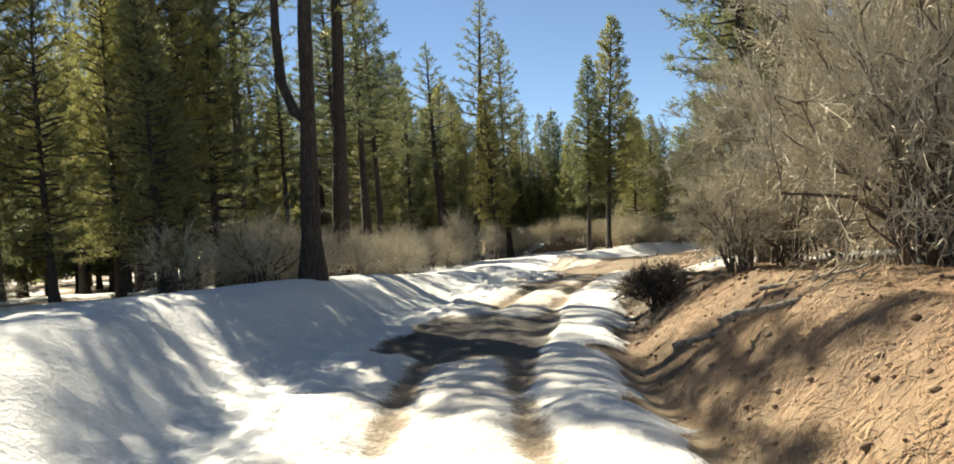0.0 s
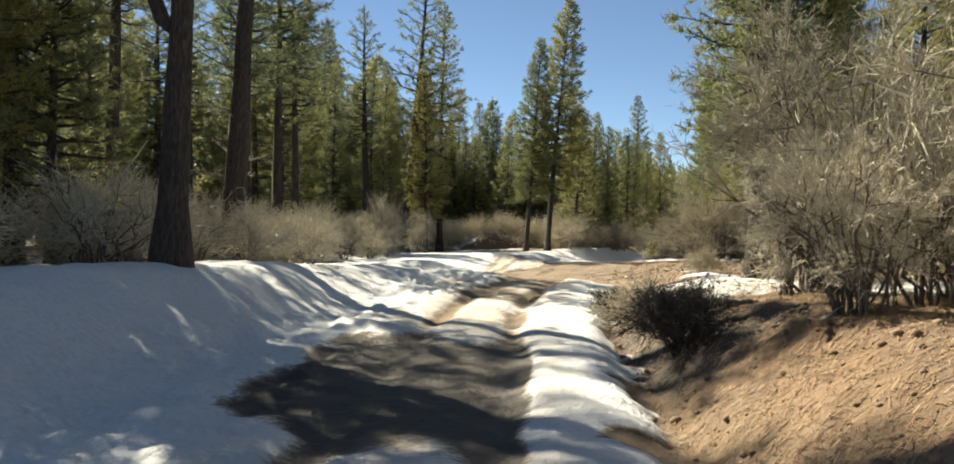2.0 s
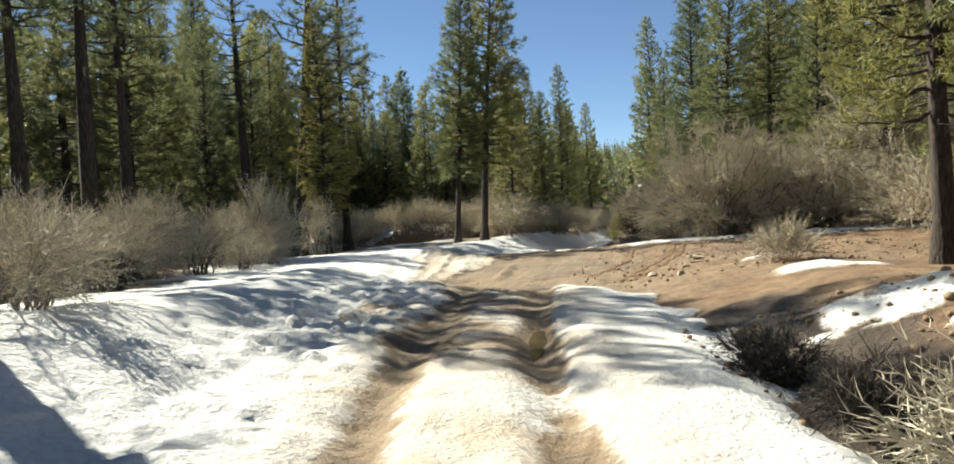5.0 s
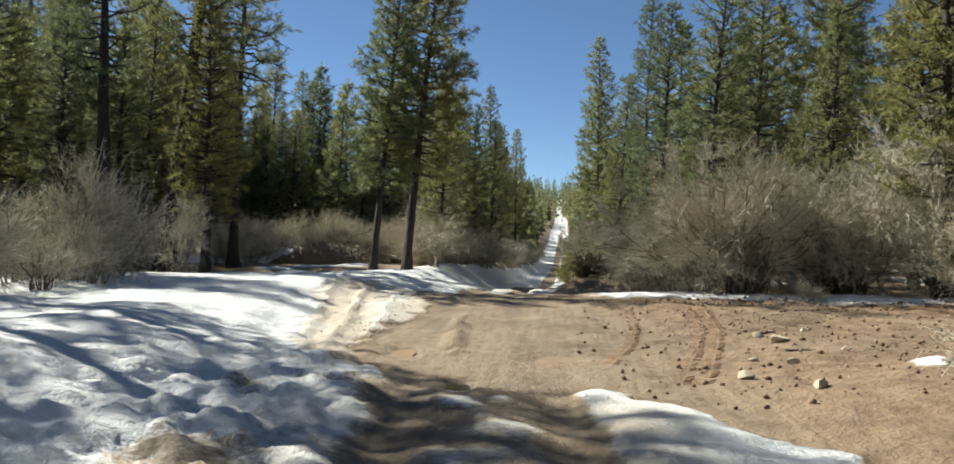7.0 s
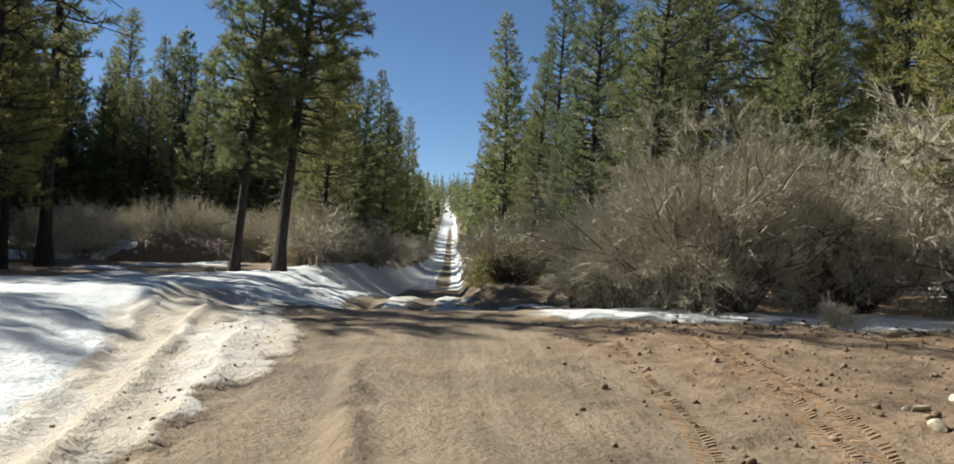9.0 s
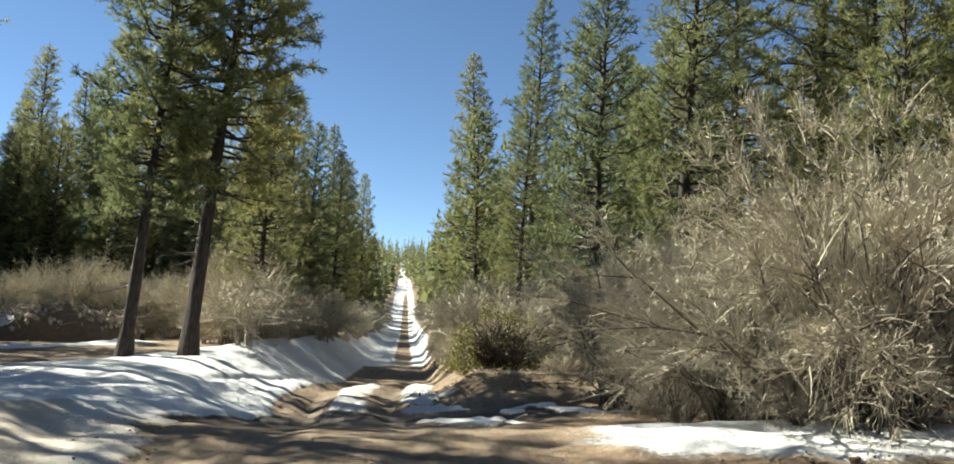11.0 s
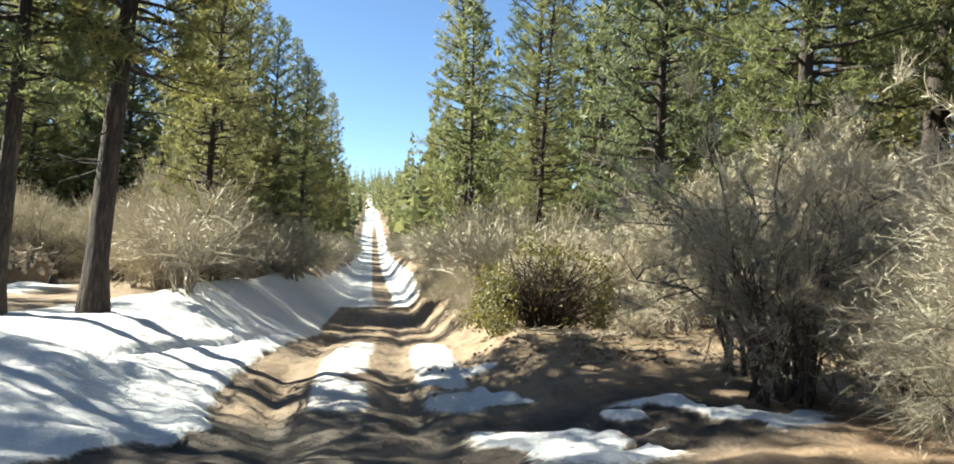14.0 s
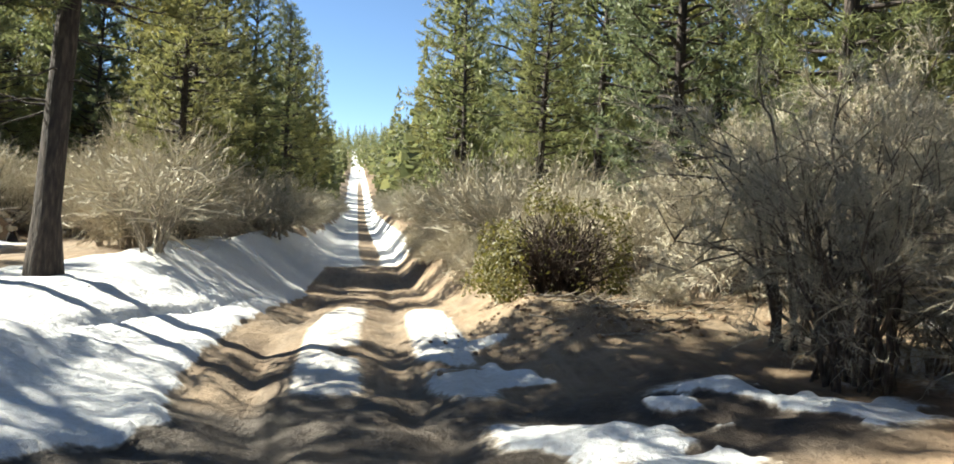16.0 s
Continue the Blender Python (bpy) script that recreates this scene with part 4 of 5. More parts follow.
for k in range(26):
    x, y = -31 - 19 * ((k * 11) % 26) / 25, 40 + 20 * k / 25
    pine(TALL[(k * 3) % 4] if k % 2 else BIG[k % 4 // 2], x - (6 if x > -38 and 44 < y < 53 else 0), y, k * 1.7, (0.02, 0), scatter.uniform(0.75, 0.95))
# woods and brush behind the pines on the snow bank
for k in range(30):
    x, y = -7.5 - 27 * (k / 29) + scatter.uniform(-1, 1), scatter.uniform(47, 60)
    y += 7 if x < -22 and y < 53 else 0
    pine(SLIM[k % 3], x, y, k * 1.9, (0.03, 0), scatter.uniform(0.75, 1.05))
for k in range(14):
    pine(TALL[k % 4], -20.5 - 1.5 * k, 60.5 + 1.6 * (k % 3), k * 2.7, (0.02, 0), 0.8 + 0.06 * (k % 4))
for k in range(26):
    x, y = scatter.uniform(-19, -6.6), scatter.uniform(34, 46)
    if -17 < x < -9 and y < 38.6:
        continue
    shrub(SHRUBS[k % 4], x, y, k * 1.3, scatter.uniform(0.8, 1.2), stretch=(1, 1, scatter.uniform(0.9, 1.5)))
for k in range(22):
    y = -13 + 18 * k / 21 + scatter.uniform(-0.4, 0.4)
    shrub(SHRUBS[k % 4], float(road_x(y)) - float(along(y, (-13, 8.2), (-8, 9.6), (5, 10.4))) - scatter.uniform(0, 1.5), y, k * 1.3, scatter.uniform(0.8, 1.1), stretch=(1, 1, scatter.uniform(0.75, 1.05)))
for k in range(34):
    x, y = (scatter.uniform(-21, -8), scatter.uniform(39, 48)) if k < 22 else (scatter.uniform(-25, -16.5), scatter.uniform(19, 39))
    shrub(SHRUBS[k % 4], x, y, k * 2.1, scatter.uniform(0.9, 1.3))

for k in range(16):
    y = 33 + 1.3 * k
    shrub(LOW, float(road_x(y)) + scatter.uniform(2.3, 3.0), y, k * 1.3, scatter.uniform(0.6, 0.95), "low tuft of dry grey brush beside the track")
THIN = [shrub_meshes(2.8, 2.2, 14, 1300, 540 + i, twig=TWIGS if i else TWIGS_TAN, fine=0.012) for i in range(2)]
for me in (THIN[0][1], THIN[1][1]):
    me.calc_loop_triangles()
THIN_FACES = [np.array([q.vertices for q in ms[1].loop_triangles]) for ms in THIN]
far_brush = Pile()
for k, y in enumerate(np.arange(28.5, 130, 1.5)):
    for side in (-1, 1):
        u = (float(along(y, (33, 3.0), (55, 3.6), (80, 3.2), (130, 2.8))) if side > 0 else 4.6 - 0.02 * min(y, 80)) + scatter.exponential(0.8)
        if (side < 0 and y < 33) or (side > 0 and y < 33.5):
            continue
        x, size = float(road_x(y)) + side * u, scatter.uniform(0.6, 1.2)
        if y < 58:
            shrub(THIN[k % 2], x, y, k * 1.7, size, "bare grey-brown shrub at the edge of the track", "shrubs lining the track")
            continue
        me = THIN[k % 2][1]
        v = np.array([q.co for q in me.vertices]) @ np.array(Matrix.Rotation(k * 1.7, 3, "Z")).T * size
        v = v + [x, y, on_ground(x, y)]
        far_brush.add(v, THIN_FACES[k % 2])
tagged(new("far_brush", far_brush.mesh("far_brush", TWIGS, False)), "grey-brown brush lining the far end of the track", "brush", kind="stuff")

# ---------------------------------------------------------------- manzanita
def leafy_meshes(width, height, leaves, seed):
    r = np.random.default_rng(seed)
    stems, crown = shrub_meshes(width, height * 1.02, 120, 600, seed, wood=BARK_DARK, thick=0.02)
    p = Pile()
    d = unit(r.normal(0, 1, (leaves, 3)))
    d[:, 2] = np.abs(d[:, 2])
    c = d * r.uniform(0.55, 1.0, (leaves, 1)) ** 0.5 * [width / 2, width / 2, height]
    c *= 1 + 0.32 * np.sin(7 * d[:, :1] + 3) * np.cos(6 * d[:, 1:2])
    # a hollow in the side towards the open track
    gap = (np.abs(c[:, 0] - 0.04 * width) < 0.3 * width) & (c[:, 1] < 0.28 * width) & (c[:, 2] < (0.92 - 1.2 * (c[:, 0] / width) ** 2) * height) & (r.random(leaves) < 0.97)
    c = c[~gap]
    d = d[~gap]
    leaves = len(c)
    n = unit(d + r.normal(0, 0.7, (leaves, 3)))
    a = unit(np.cross(n, r.normal(0, 1, (leaves, 3))))
    b_ = np.cross(n, a)
    s = r.uniform(0.02, 0.042, (leaves, 1))
    v = np.stack([c - a * s, c + b_ * s * 0.6, c + a * s, c - b_ * s * 0.6], 1).reshape(-1, 3)
    v[:, 2] = np.maximum(v[:, 2], 0.03)
    p.add(v, np.arange(len(v)).reshape(-1, 4))
    return stems, p.mesh("leaves", LEAF_GREEN, False)


MANZ = leafy_meshes(2.6, 1.5, 15000, 600)
for k, (x, y, s) in enumerate(((4.6, 30.6, 1.0), (5.6, 27.6, 0.9), (6.6, 30.8, 1.1), (3.4, 31.8, 1.0), (4.9, 28.4, 0.8))):
    shrub(SHRUBS[k % 4], x, y, k * 2.0, s, "bare grey-brown shrub behind an earth heap")
ob = shrub(MANZ, 2.3, 29.0, 0.0, 1.12, "rounded green-leaved shrub with a dark hollow middle", "green shrubs", name="green_shrub")


# ---------------------------------------------------------------- far woods
def far_woods(count, seed):
    """Distant pines on both sides and on the hill at the end of the track, too small to tell apart."""
    r = np.random.default_rng(seed)
    p = Pile()
    done = 0
    while done < count:
        if r.random() < 0.55:
            y = r.uniform(90, 560)
            x = r.choice([-1, 1]) * (4.6 + r.exponential(8 + 0.06 * y)) if y < 306 else r.normal(0, 45)
        else:
            a, d = r.uniform(-0.3, math.pi + 0.3), r.uniform(48, 150)
            x, y = d * math.cos(a), d * math.sin(a)
        if abs(x - float(road_x(y))) < 4.4 and y < 306 or math.hypot(x, y) < 46 or abs(x) > 240:
            continue
        done += 1
        h = r.uniform(9, 17)
        w = h * r.uniform(0.13, 0.2)
        z0 = on_ground(x, y)
        n = 70
        q = r.uniform(0.06, 1, n) ** 0.9
        ang = r.uniform(0, 6.28, n)
        out = np.stack([np.cos(ang), np.sin(ang), np.zeros(n)], 1)
        rad = (w * (1.02 - q))[:, None]
        root = np.array([x, y, z0]) + np.stack([0 * q, 0 * q, q * h], 1) + out * rad * 0.15
        tip = root + out * rad * r.uniform(0.6, 1.1, (n, 1)) + np.stack([0 * q, 0 * q, r.uniform(-0.3, 0.5, n)], 1)
        side = unit(np.cross(tip - root, r.normal(0, 1, (n, 3)))) * (0.12 + 0.28 * rad)
        top = tip + [0, 0, 0.25]
        v = np.stack([root, tip - side, top, tip + side], 1).reshape(-1, 3)
        if -46 < x < 0 and 20 < y < 72:
            continue
        p.add(v, np.arange(n * 4).reshape(-1, 4))
    return p.mesh("far_woods", NEEDLES_BLUE, False)


tagged(new("far_woods", far_woods(1700, 5)), "distant dark green pine woods on rising ground", "woods", kind="stuff")


# ---------------------------------------------------------------- stones, clods, deadwood, water
m, nt, b = node_mat("pale stone", 0.85)
nz = add_noise(nt, 9, 5)
nt.links.new(add_ramp(nt, nz, [(0.3, (0.34, 0.28, 0.2)), (0.6, (0.52, 0.45, 0.34)), (0.8, (0.62, 0.56, 0.45))]), b.inputs["Base Color"])
add_bump(nt, b, nz, 0.6, 0.03)
STONE = m
m, nt, b = node_mat("old snow", 0.8)
nz = add_noise(nt, 8, 4)
nt.links.new(add_ramp(nt, nz, [(0.3, (0.6, 0.58, 0.54)), (0.6, (0.8, 0.81, 0.83))]), b.inputs["Base Color"])
add_bump(nt, b, nz, 0.5, 0.03)
OLD_SNOW = m
m, nt, b = node_mat("earth clods", 0.95)
nz = add_noise(nt, 6, 4)
col = add_ramp(nt, nz, [(0.3, (0.08, 0.048, 0.026)), (0.55, (0.16, 0.1, 0.056)), (0.8, (0.27, 0.185, 0.11))])
nt.links.new(add_mix(nt, add_math(nt, "MULTIPLY", island_random(nt), 0.6), col, (0.36, 0.27, 0.18)), b.inputs["Base Color"])
add_bump(nt, b, nz, 0.5, 0.02)
CLOD = m
m, nt, b = node_mat("muddy water", 0.06)
b.inputs["Base Color"].default_value = (0.09, 0.065, 0.04, 1)
b.inputs["IOR"].default_value = 1.33
add_bump(nt, b, add_noise(nt, 7, 2), 0.05, 0.02)
WATER = m
m, nt, b = node_mat("yellow muddy water", 0.5)
nt.links.new(add_ramp(nt, add_noise(nt, 3, 3), [(0.3, (0.235, 0.155, 0.08)), (0.7, (0.29, 0.2, 0.11))]), b.inputs["Base Color"])
MUDWATER = m


m, nt, b = node_mat("pressed earth", 0.95)
nz = add_noise(nt, 3.2, 6)
nt.links.new(add_ramp(nt, nz, [(0.25, (0.19, 0.115, 0.06)), (0.5, (0.28, 0.175, 0.098)), (0.75, (0.37, 0.25, 0.15))]), b.inputs["Base Color"])
add_bump(nt, b, add_noise(nt, 60, 3), 0.4, 0.01)
TRACK = m


def rock_mesh(name, size, seed, mat, cuts=2):
    r = np.random.default_rng(seed)
    bm = bmesh.new()
    bmesh.ops.create_icosphere(bm, subdivisions=cuts, radius=0.5)
    planes = unit(r.normal(0, 1, (7, 3)))
    for v in bm.verts:
        c = np.array(v.co)
        for pl in planes:
            over = c @ pl - 0.25
            if over > 0:
                c = c - pl * over * 0.85
        v.co = Vector(c * size) * (1 + 0.06 * noise.noise(Vector(c) * 3))
    me = bpy.data.meshes.new(name)
    bm.to_mesh(me)
    bm.free()
    me.materials.append(mat)
    return me


for k, (x, y, sx, sy, sz) in enumerate(((4.45, 6.0, 0.4, 0.28, 0.2), (4.3, 6.6, 0.3, 0.2, 0.12), (3.3, 3.1, 0.24, 0.2, 0.15), (4.7, 7.6, 0.3, 0.2, 0.11),
                                        (5.5, 8.2, 0.26, 0.18, 0.1), (3.9, 2.2, 0.22, 0.2, 0.14), (4.1, 3.9, 0.2, 0.16, 0.12), (3.7, 4.4, 0.18, 0.14, 0.1), (5.0, 4.6, 0.2, 0.15, 0.1))):
    ob = new("stone", rock_mesh("stone", np.array([sx, sy, sz]), 40 + k, STONE, 3))
    ob.location = (x, y, on_ground(x, y) + sz * 0.22)
    ob.rotation_euler = (0.1, 0.05, k * 1.1)
    tagged(ob, "pale angular stone lying on brown earth", "stone", "stones on the flat")


def clods(name, count, seed, place, lo, hi, mat, label):
    r = np.random.default_rng(seed)
    base = rock_mesh("clod", np.ones(3), seed, mat, 1)
    bv = np.array([v.co for v in base.vertices])
    bf = np.array([p.vertices for p in base.polygons])
    bpy.data.meshes.remove(base)
    pile = Pile()
    for i in range(count):
        x, y = place(r)
        s = lo * (hi / lo) ** (r.uniform(0, 1) ** 2.5)
        a = r.uniform(0, 6.28)
        v = bv * s * r.uniform(0.6, 1.3, 3)
        v = np.stack([v[:, 0] * math.cos(a) - v[:, 1] * math.sin(a), v[:, 0] * math.sin(a) + v[:, 1] * math.cos(a), v[:, 2] * 0.8], 1)
        pile.add(v + [x, y, on_ground(x, y) + 0.12 * s], bf)
    return tagged(new(name, pile.mesh(name, mat)), label, "earth clods", kind="stuff")


def on_flat(r):
    while True:
        x, y = r.uniform(1.2, 9.5), r.uniform(1.5, 15.5)
        if r.random() < 0.25 + 0.75 * float(step(1.5, 4.0, np.array([x]))[0]):
            return x, y


clods("earth_clods", 2600, 3, on_flat, 0.015, 0.13, CLOD, "crumbs and clods of brown earth on the flat")
clods("snow_edge_clods", 240, 4, lambda r: (r.uniform(3.2, 11), 14.9 - 0.1 * r.uniform(0, 6) + r.normal(0, 0.3)), 0.03, 0.2, CLOD, "dark lumps of earth along a strip of snow")
clods("bank_clods", 2800, 6, lambda r: (lambda y: (float(road_x(y)) + r.uniform(2.6, 6.0), y))(r.uniform(-28, -4)), 0.012, 0.14, CLOD, "crumbled earth and clods on a bare bank")
clods("slab_clods", 420, 8, lambda r: (lambda y: (float(road_x(y)) - float(along(y, (4, 2.0), (10, 1.5), (16, 2.0), (20, 2.8))) - abs(r.normal(0, 0.5)), y))(r.uniform(4, 20)), 0.012, 0.07, CLOD, "mud crumbs at the edge of dirty ice")
clods("heap_clods", 800, 9, lambda r: (r.normal(2.4, 1.0), r.normal(26.8, 0.7)), 0.02, 0.16, CLOD, "earth and bark crumbs on a heap beside the track")


def fallen_branch(x, y, length, radius, turn, seed, label, forks=3, tilt=0.0):
    r = np.random.default_rng(seed)
    ob = new("fallen_branch")
    ob.matrix_world = pose(x, y, on_ground(x, y) + radius * 0.8, 0, tilt, turn)
    pile = Pile()
    s = np.linspace(-0.5, 0.5, 9)[:, None]
    pts = np.array([1.0, 0, 0]) * s * length + r.normal(0, 0.025 * length, (9, 3)) * [0, 1, 0.4]
    v, f = tube(pts, np.linspace(radius, radius * 0.45, 9), 8)
    pile.add(v, f)
    part("stick", pile.mesh("stick", DEADWOOD), ob)
    for i in range(forks):
        pile = Pile()
        a = pts[r.integers(2, 8)]
        w = unit(np.array([r.uniform(0.2, 1), r.choice([-1, 1]) * r.uniform(0.4, 1), r.uniform(0.1, 0.6)]))
        q = np.linspace(0, 1, 5)[:, None]
        ln = length * r.uniform(0.2, 0.45)
        v, f = tube(a + w * q * ln + r.normal(0, 0.03 * ln, (5, 3)) * q, np.linspace(radius * 0.5, 0.004, 5), 5)
        pile.add(v, f)
        part("twig", pile.mesh("twig", DEADWOOD), ob)
    return tagged(ob, label, "fallen branch", "fallen branches")


fallen_branch(8.7, -20.9, 1.1, 0.045, 25, 1, "weathered grey branch lying on an earth bank", 1, -12)
fallen_branch(9.7, -21.9, 1.6, 0.05, 20, 2, "forked grey dead branch on an earth bank", 6, -10)
fallen_branch(9.9, -20.8, 1.3, 0.03, -15, 3, "thin grey dead branch on an earth bank", 5, -10)
fallen_branch(8.4, -17.2, 1.0, 0.04, 60, 4, "pale broken branch under a bare shrub", 3)
fallen_branch(7.6, -14.2, 1.3, 0.06, 10, 5, "short weathered log at the top of a bank", 1)
fallen_branch(3.4, 27.5, 1.4, 0.03, 15, 6, "thin pale branch on an earth heap", 3)
for k in range(32):
    r = np.random.default_rng(800 + k)
    fallen_branch(r.normal(2.9, 0.9), r.normal(27.2, 0.6), r.uniform(0.5, 1.3), r.uniform(0.012, 0.03), r.uniform(-40, 40), 810 + k, "thin pale stick on an earth heap", 2)
fallen_branch(4.6, 4.9, 0.7, 0.02, 10, 7, "short dark stick on brown earth", 1)
fallen_branch(6.8, 14.2, 0.9, 0.03, 40, 8, "pale twig on brown earth beside snow", 4)
fallen_branch(-7.5, -9.0, 1.6, 0.03, 40, 9, "bleached dead branch in the undergrowth", 5)


def puddle(x, y, length, width, turn, label, mat):
    r = np.random.default_rng(int(abs(x * 100 + y)))
    n = 26
    a = np.arange(n) * 2 * math.pi / n
    k = 1 + 0.14 * np.sin(3 * a + r.uniform(0, 6)) + 0.09 * np.sin(5 * a + r.uniform(0, 6))
    ring = np.stack([np.cos(a) * k * length / 2, np.sin(a) * k * width / 2, 0 * a], 1)
    v = np.concatenate([[[0, 0, 0]], ring, ring * 1.02 - [0, 0, 0.05]])
    top = np.array([[0, 1 + i, 1 + (i + 1) % n] for i in range(n)])
    side = np.array([[1 + i, 1 + n + i, 1 + n + (i + 1) % n, 1 + (i + 1) % n] for i in range(n)])
    ob = new("puddle", mesh_of("puddle", v, [top, side], mat, False))
    ob.matrix_world = pose(x, y, on_ground(x, y) + 0.02, 0, 0, turn)
    return tagged(ob, label, "puddle", "puddles in the track")


for x, y, ln, w, turn, muddy in HOLLOWS:
    puddle(x, y, ln, w, turn, "shallow puddle of yellow-brown muddy water" if muddy else "narrow puddle of meltwater in a wheel rut", MUDWATER if muddy else WATER)


def brush_pile(x, y, length, height, count, seed):
    """A long heap of earth, bark and cut sticks, half of it under old snow."""
    r = np.random.default_rng(seed)
    ob = new("debris_heap")
    ob.location = (x, y, on_ground(x, y))
    a, b2 = np.meshgrid(np.linspace(-1, 1, 56), np.linspace(-1, 1, 26))
    px, py = a * length / 2, b2 * 1.3

    def top(px, py):
        a, b2 = px / (length / 2), py / 1.3
        lump = 0.8 + 0.25 * fbm(px + 40, py, 1.3, 81) + 0.12 * fbm(px, py, 0.4, 82)
        return height * np.sqrt(np.clip(1 - a ** 2 * 0.9 - b2 ** 2, 0, 1)) * lump

    ii, jj = np.meshgrid(np.arange(25), np.arange(55), indexing="ij")
    f = np.stack([ii * 56 + jj, ii * 56 + jj + 1, (ii + 1) * 56 + jj + 1, (ii + 1) * 56 + jj], -1).reshape(-1, 4)
    part("mound", mesh_of("mound", np.stack([px, py, top(px, py) - 0.12], -1).reshape(-1, 3), f, CLOD), ob)
    hood = 0.07 * step(-0.2, -0.35, a + 0.3 * fbm(px, py, 0.8, 83)) * step(-0.9, -0.6, -np.abs(b2)) - 0.06
    part("snow_cap", mesh_of("snow_cap", np.stack([px, py, top(px, py) - 0.12 + hood], -1).reshape(-1, 3), f, OLD_SNOW), ob, "patch of old snow")
    chunk = rock_mesh("chunk", np.ones(3), seed, STONE, 1)
    bv, bf = np.array([v.co for v in chunk.vertices]), np.array([q.vertices for q in chunk.polygons])
    bpy.data.meshes.remove(chunk)
    chunks, pile = Pile(), Pile()
    for i in range(260):
        c = np.array([r.uniform(-0.25, 0.5) * length, r.normal(0, 0.5)])
        v = bv * r.uniform(0.12, 0.4) * r.uniform(0.5, 1.3, 3)
        chunks.add(v + [c[0], c[1], float(top(c[0], c[1])) - 0.08], bf)
    tagged(part("chunk", chunks.mesh("chunk", STONE, False), ob, "pale broken wood and stones"), kind="stuff")
    for i in range(count):
        c = np.array([r.uniform(-0.5, 0.5) * length, r.normal(0, 0.45), 0])
        c[2] = float(top(c[0], c[1])) - 0.03
        w = unit(np.array([r.normal(0, 1), r.normal(0, 0.7), r.normal(0, 0.2)]))
        ln = r.uniform(0.4, 1.4)
        v, f = tube(c + w * np.linspace(-0.5, 0.5, 4)[:, None] * ln + r.normal(0, 0.04, (4, 3)), np.linspace(r.uniform(0.012, 0.04), 0.008, 4), 4)
        v[:, 2] = np.maximum(v[:, 2], 0.01)
        pile.add(v, f)
    tagged(part("stick", pile.mesh("stick", DEADWOOD), ob), kind="stuff")
    return tagged(ob, "long heap of earth, pale sticks and old snow", "debris heap")


brush_pile(-13.6, 37.8, 6.6, 1.5, 160, 3)


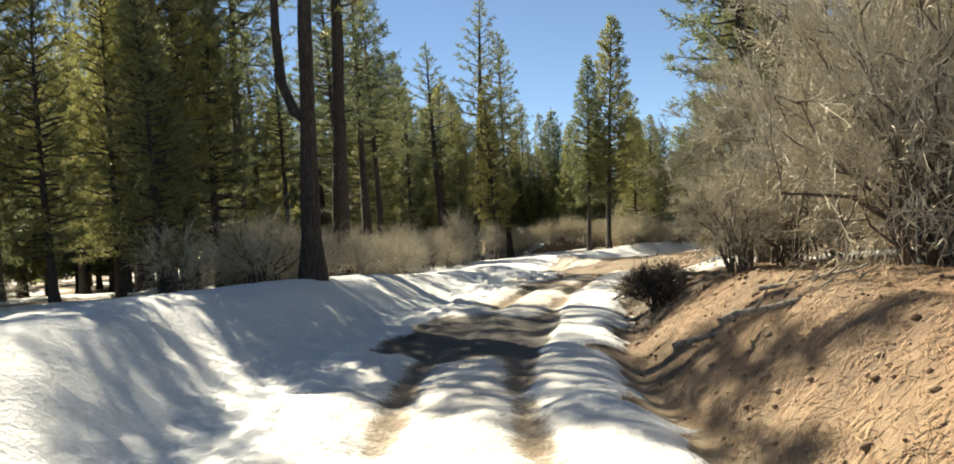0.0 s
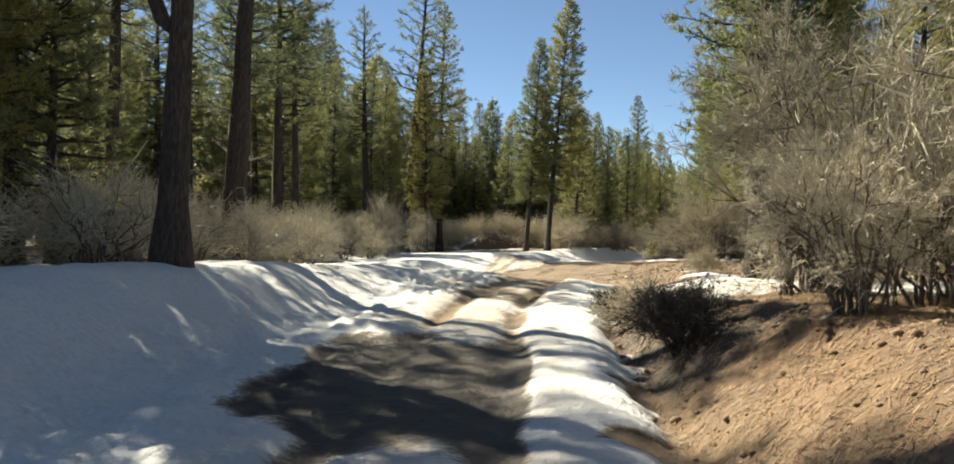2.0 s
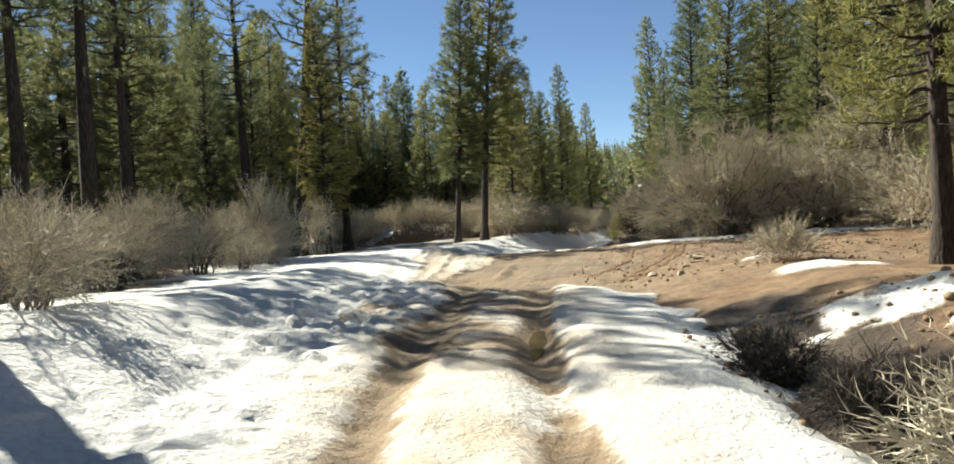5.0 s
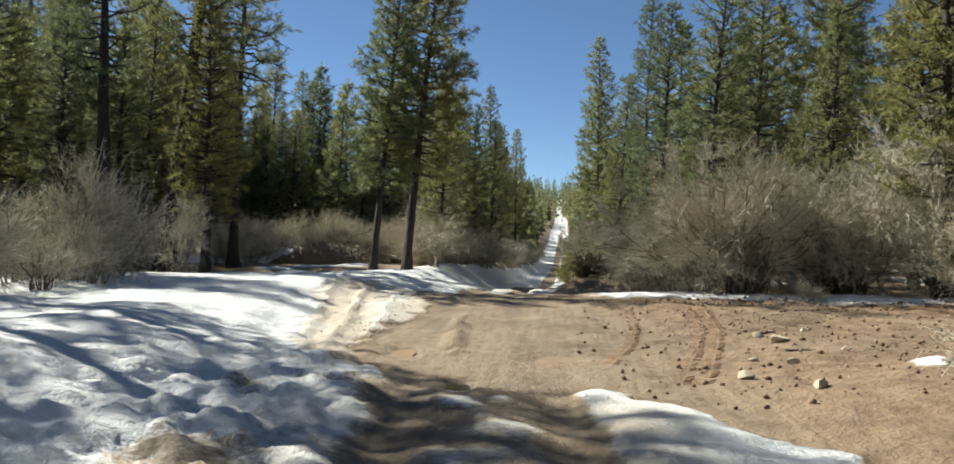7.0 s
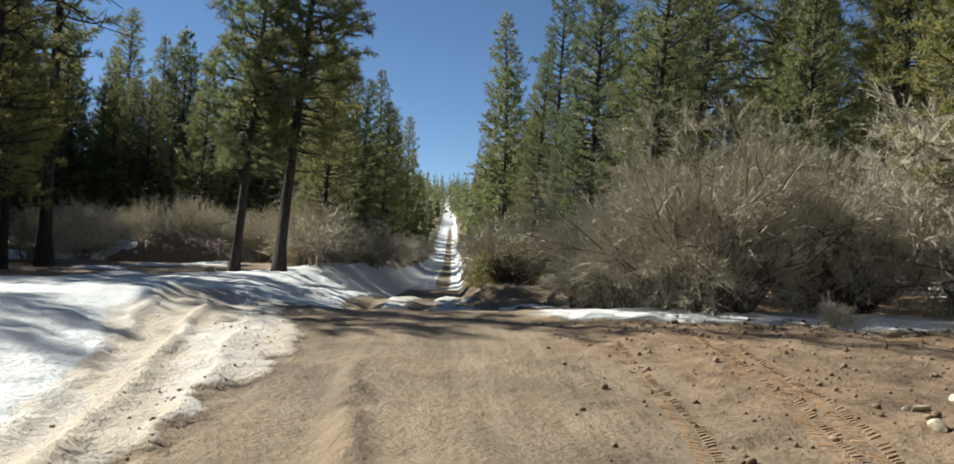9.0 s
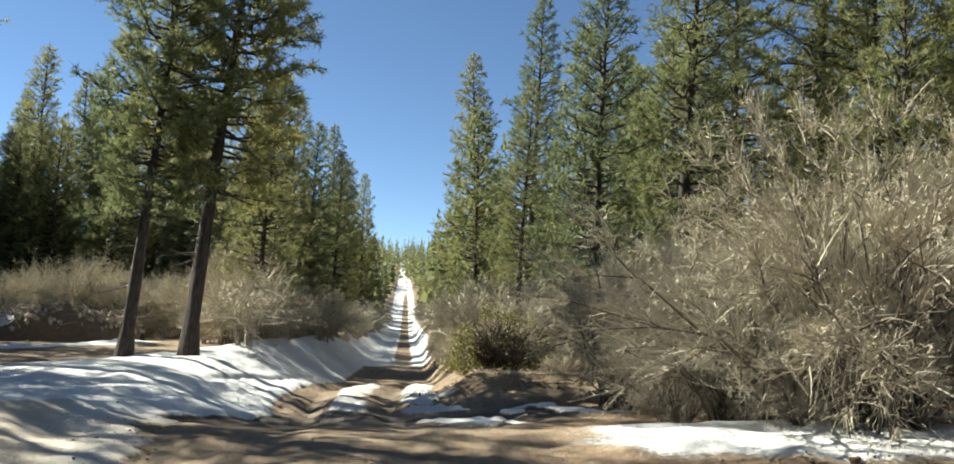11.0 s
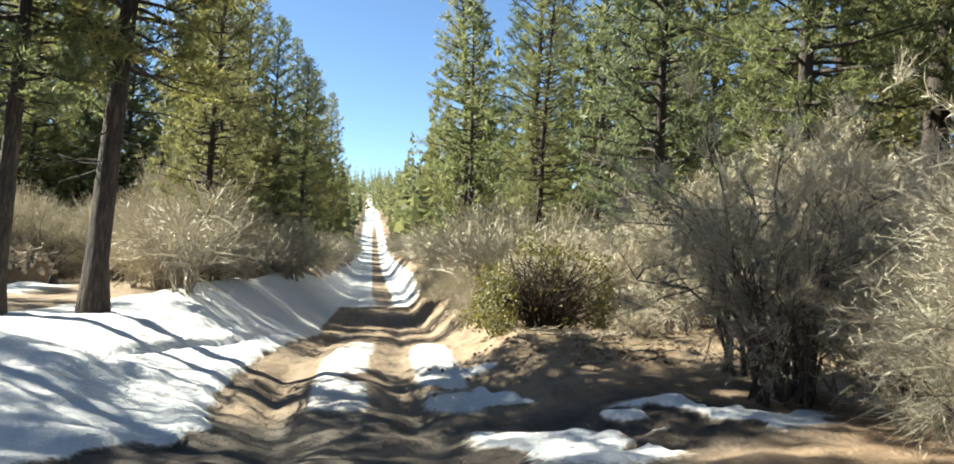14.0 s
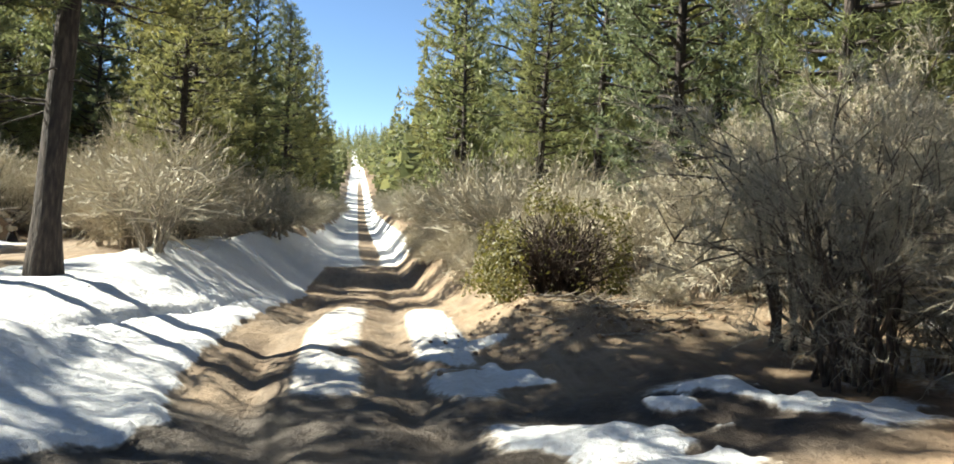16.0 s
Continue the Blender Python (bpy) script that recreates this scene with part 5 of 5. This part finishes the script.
def tyre_track(points, seed):
    """Rows of pressed lugs along a line on soft earth."""
    pile = Pile()
    pts = np.array(points, float)
    seg = np.hypot(*np.diff(pts, axis=0).T)
    run = np.concatenate([[0], np.cumsum(seg)])
    r = np.random.default_rng(seed)
    for d in np.arange(0, run[-1], 0.085):
        c = np.array([np.interp(d, run, pts[:, 0]), np.interp(d, run, pts[:, 1])])
        e = np.array([np.interp(d + 0.05, run, pts[:, 0]), np.interp(d + 0.05, run, pts[:, 1])])
        w = unit(e - c)
        s = np.array([w[1], -w[0]])
        for sign in (-1, 1):
            if r.random() < 0.22:
                continue
            a = c + s * sign * 0.02
            b2 = c + s * sign * r.uniform(0.1, 0.14) - w * 0.07
            t2 = w * 0.017
            x0 = np.stack([a - t2, a + t2, b2 + t2, b2 - t2])
            z0 = np.array([on_ground(*q) for q in x0])[:, None]
            lo, hi = np.hstack([x0, z0 - 0.02]), np.hstack([x0 * 0.85 + x0.mean(0) * 0.15, z0 + r.uniform(0.006, 0.014)])
            pile.add(np.vstack([lo, hi]), [[4, 5, 6, 7], [0, 1, 5, 4], [1, 2, 6, 5], [2, 3, 7, 6], [3, 0, 4, 7]])
    return tagged(new("tyre_track", pile.mesh("tyre_track", TRACK, False)), "lug prints of a tyre in soft brown earth", "tyre track", kind="stuff")


tyre_track([(4.0, 13.0), (3.9, 10.5), (3.6, 8.0), (3.1, 5.5), (2.5, 3.0)], 1)
tyre_track([(2.6, 12.0), (2.5, 9.0), (2.2, 6.5), (1.7, 4.0)], 2)
tyre_track([(4.35, 13.2), (4.2, 10.5), (3.92, 8.0), (3.4, 5.5), (2.8, 3.0)], 4)


def litter(name, count, place, seed, label, mat=GRASS, wide=1.0):
    """Fallen needles and twiglets lying about."""
    r = np.random.default_rng(seed)
    pile = Pile()
    vs = []
    for i in range(count):
        x, y = place(r)
        a, ln = r.uniform(0, 6.28), r.uniform(0.03, 0.14)
        d, s = np.array([math.cos(a), math.sin(a)]) * ln / 2, np.array([-math.sin(a), math.cos(a)]) * r.uniform(0.0015, 0.0036) * wide
        p0, p1 = np.array([x, y]) - d, np.array([x, y]) + d
        z0, z1 = on_ground(*p0) + r.uniform(0.008, 0.03), on_ground(*p1) + r.uniform(0.008, 0.03)
        vs += [[*(p0 - s), z0], [*(p0 + s), z0], [*(p1 + s), z1], [*(p1 - s), z1]]
    v = np.array(vs)
    pile.add(v, np.arange(len(v)).reshape(-1, 4))
    return tagged(new(name, pile.mesh(name, mat, False)), label, "litter", kind="stuff")


litter("bank_litter", 30000, lambda r: (lambda y: (float(road_x(y)) + r.uniform(2.6, 7.0), y))(r.uniform(-29, -10)), 1, "dry orange needles and twigs strewn over an earth bank", NEEDLE_LITTER, 1.7)
litter("flat_litter", 1800, lambda r: (r.uniform(2.0, 11), r.uniform(1, 18)), 2, "dry needles and twigs on brown earth")
litter("wood_litter", 3500, lambda r: (lambda y: (float(road_x(y)) - float(along(y, (-30, 6.5), (-10, 8), (12, 8.2), (28, 5.6), (50, 4.2))) - r.exponential(1.6), y))(r.uniform(-26, 50)), 3, "dry grass and needles at the edge of the wood")
litter("heap_litter", 6000, lambda r: (r.normal(2.8, 1.2), r.normal(27.1, 0.8)), 4, "dry twigs on an earth heap")
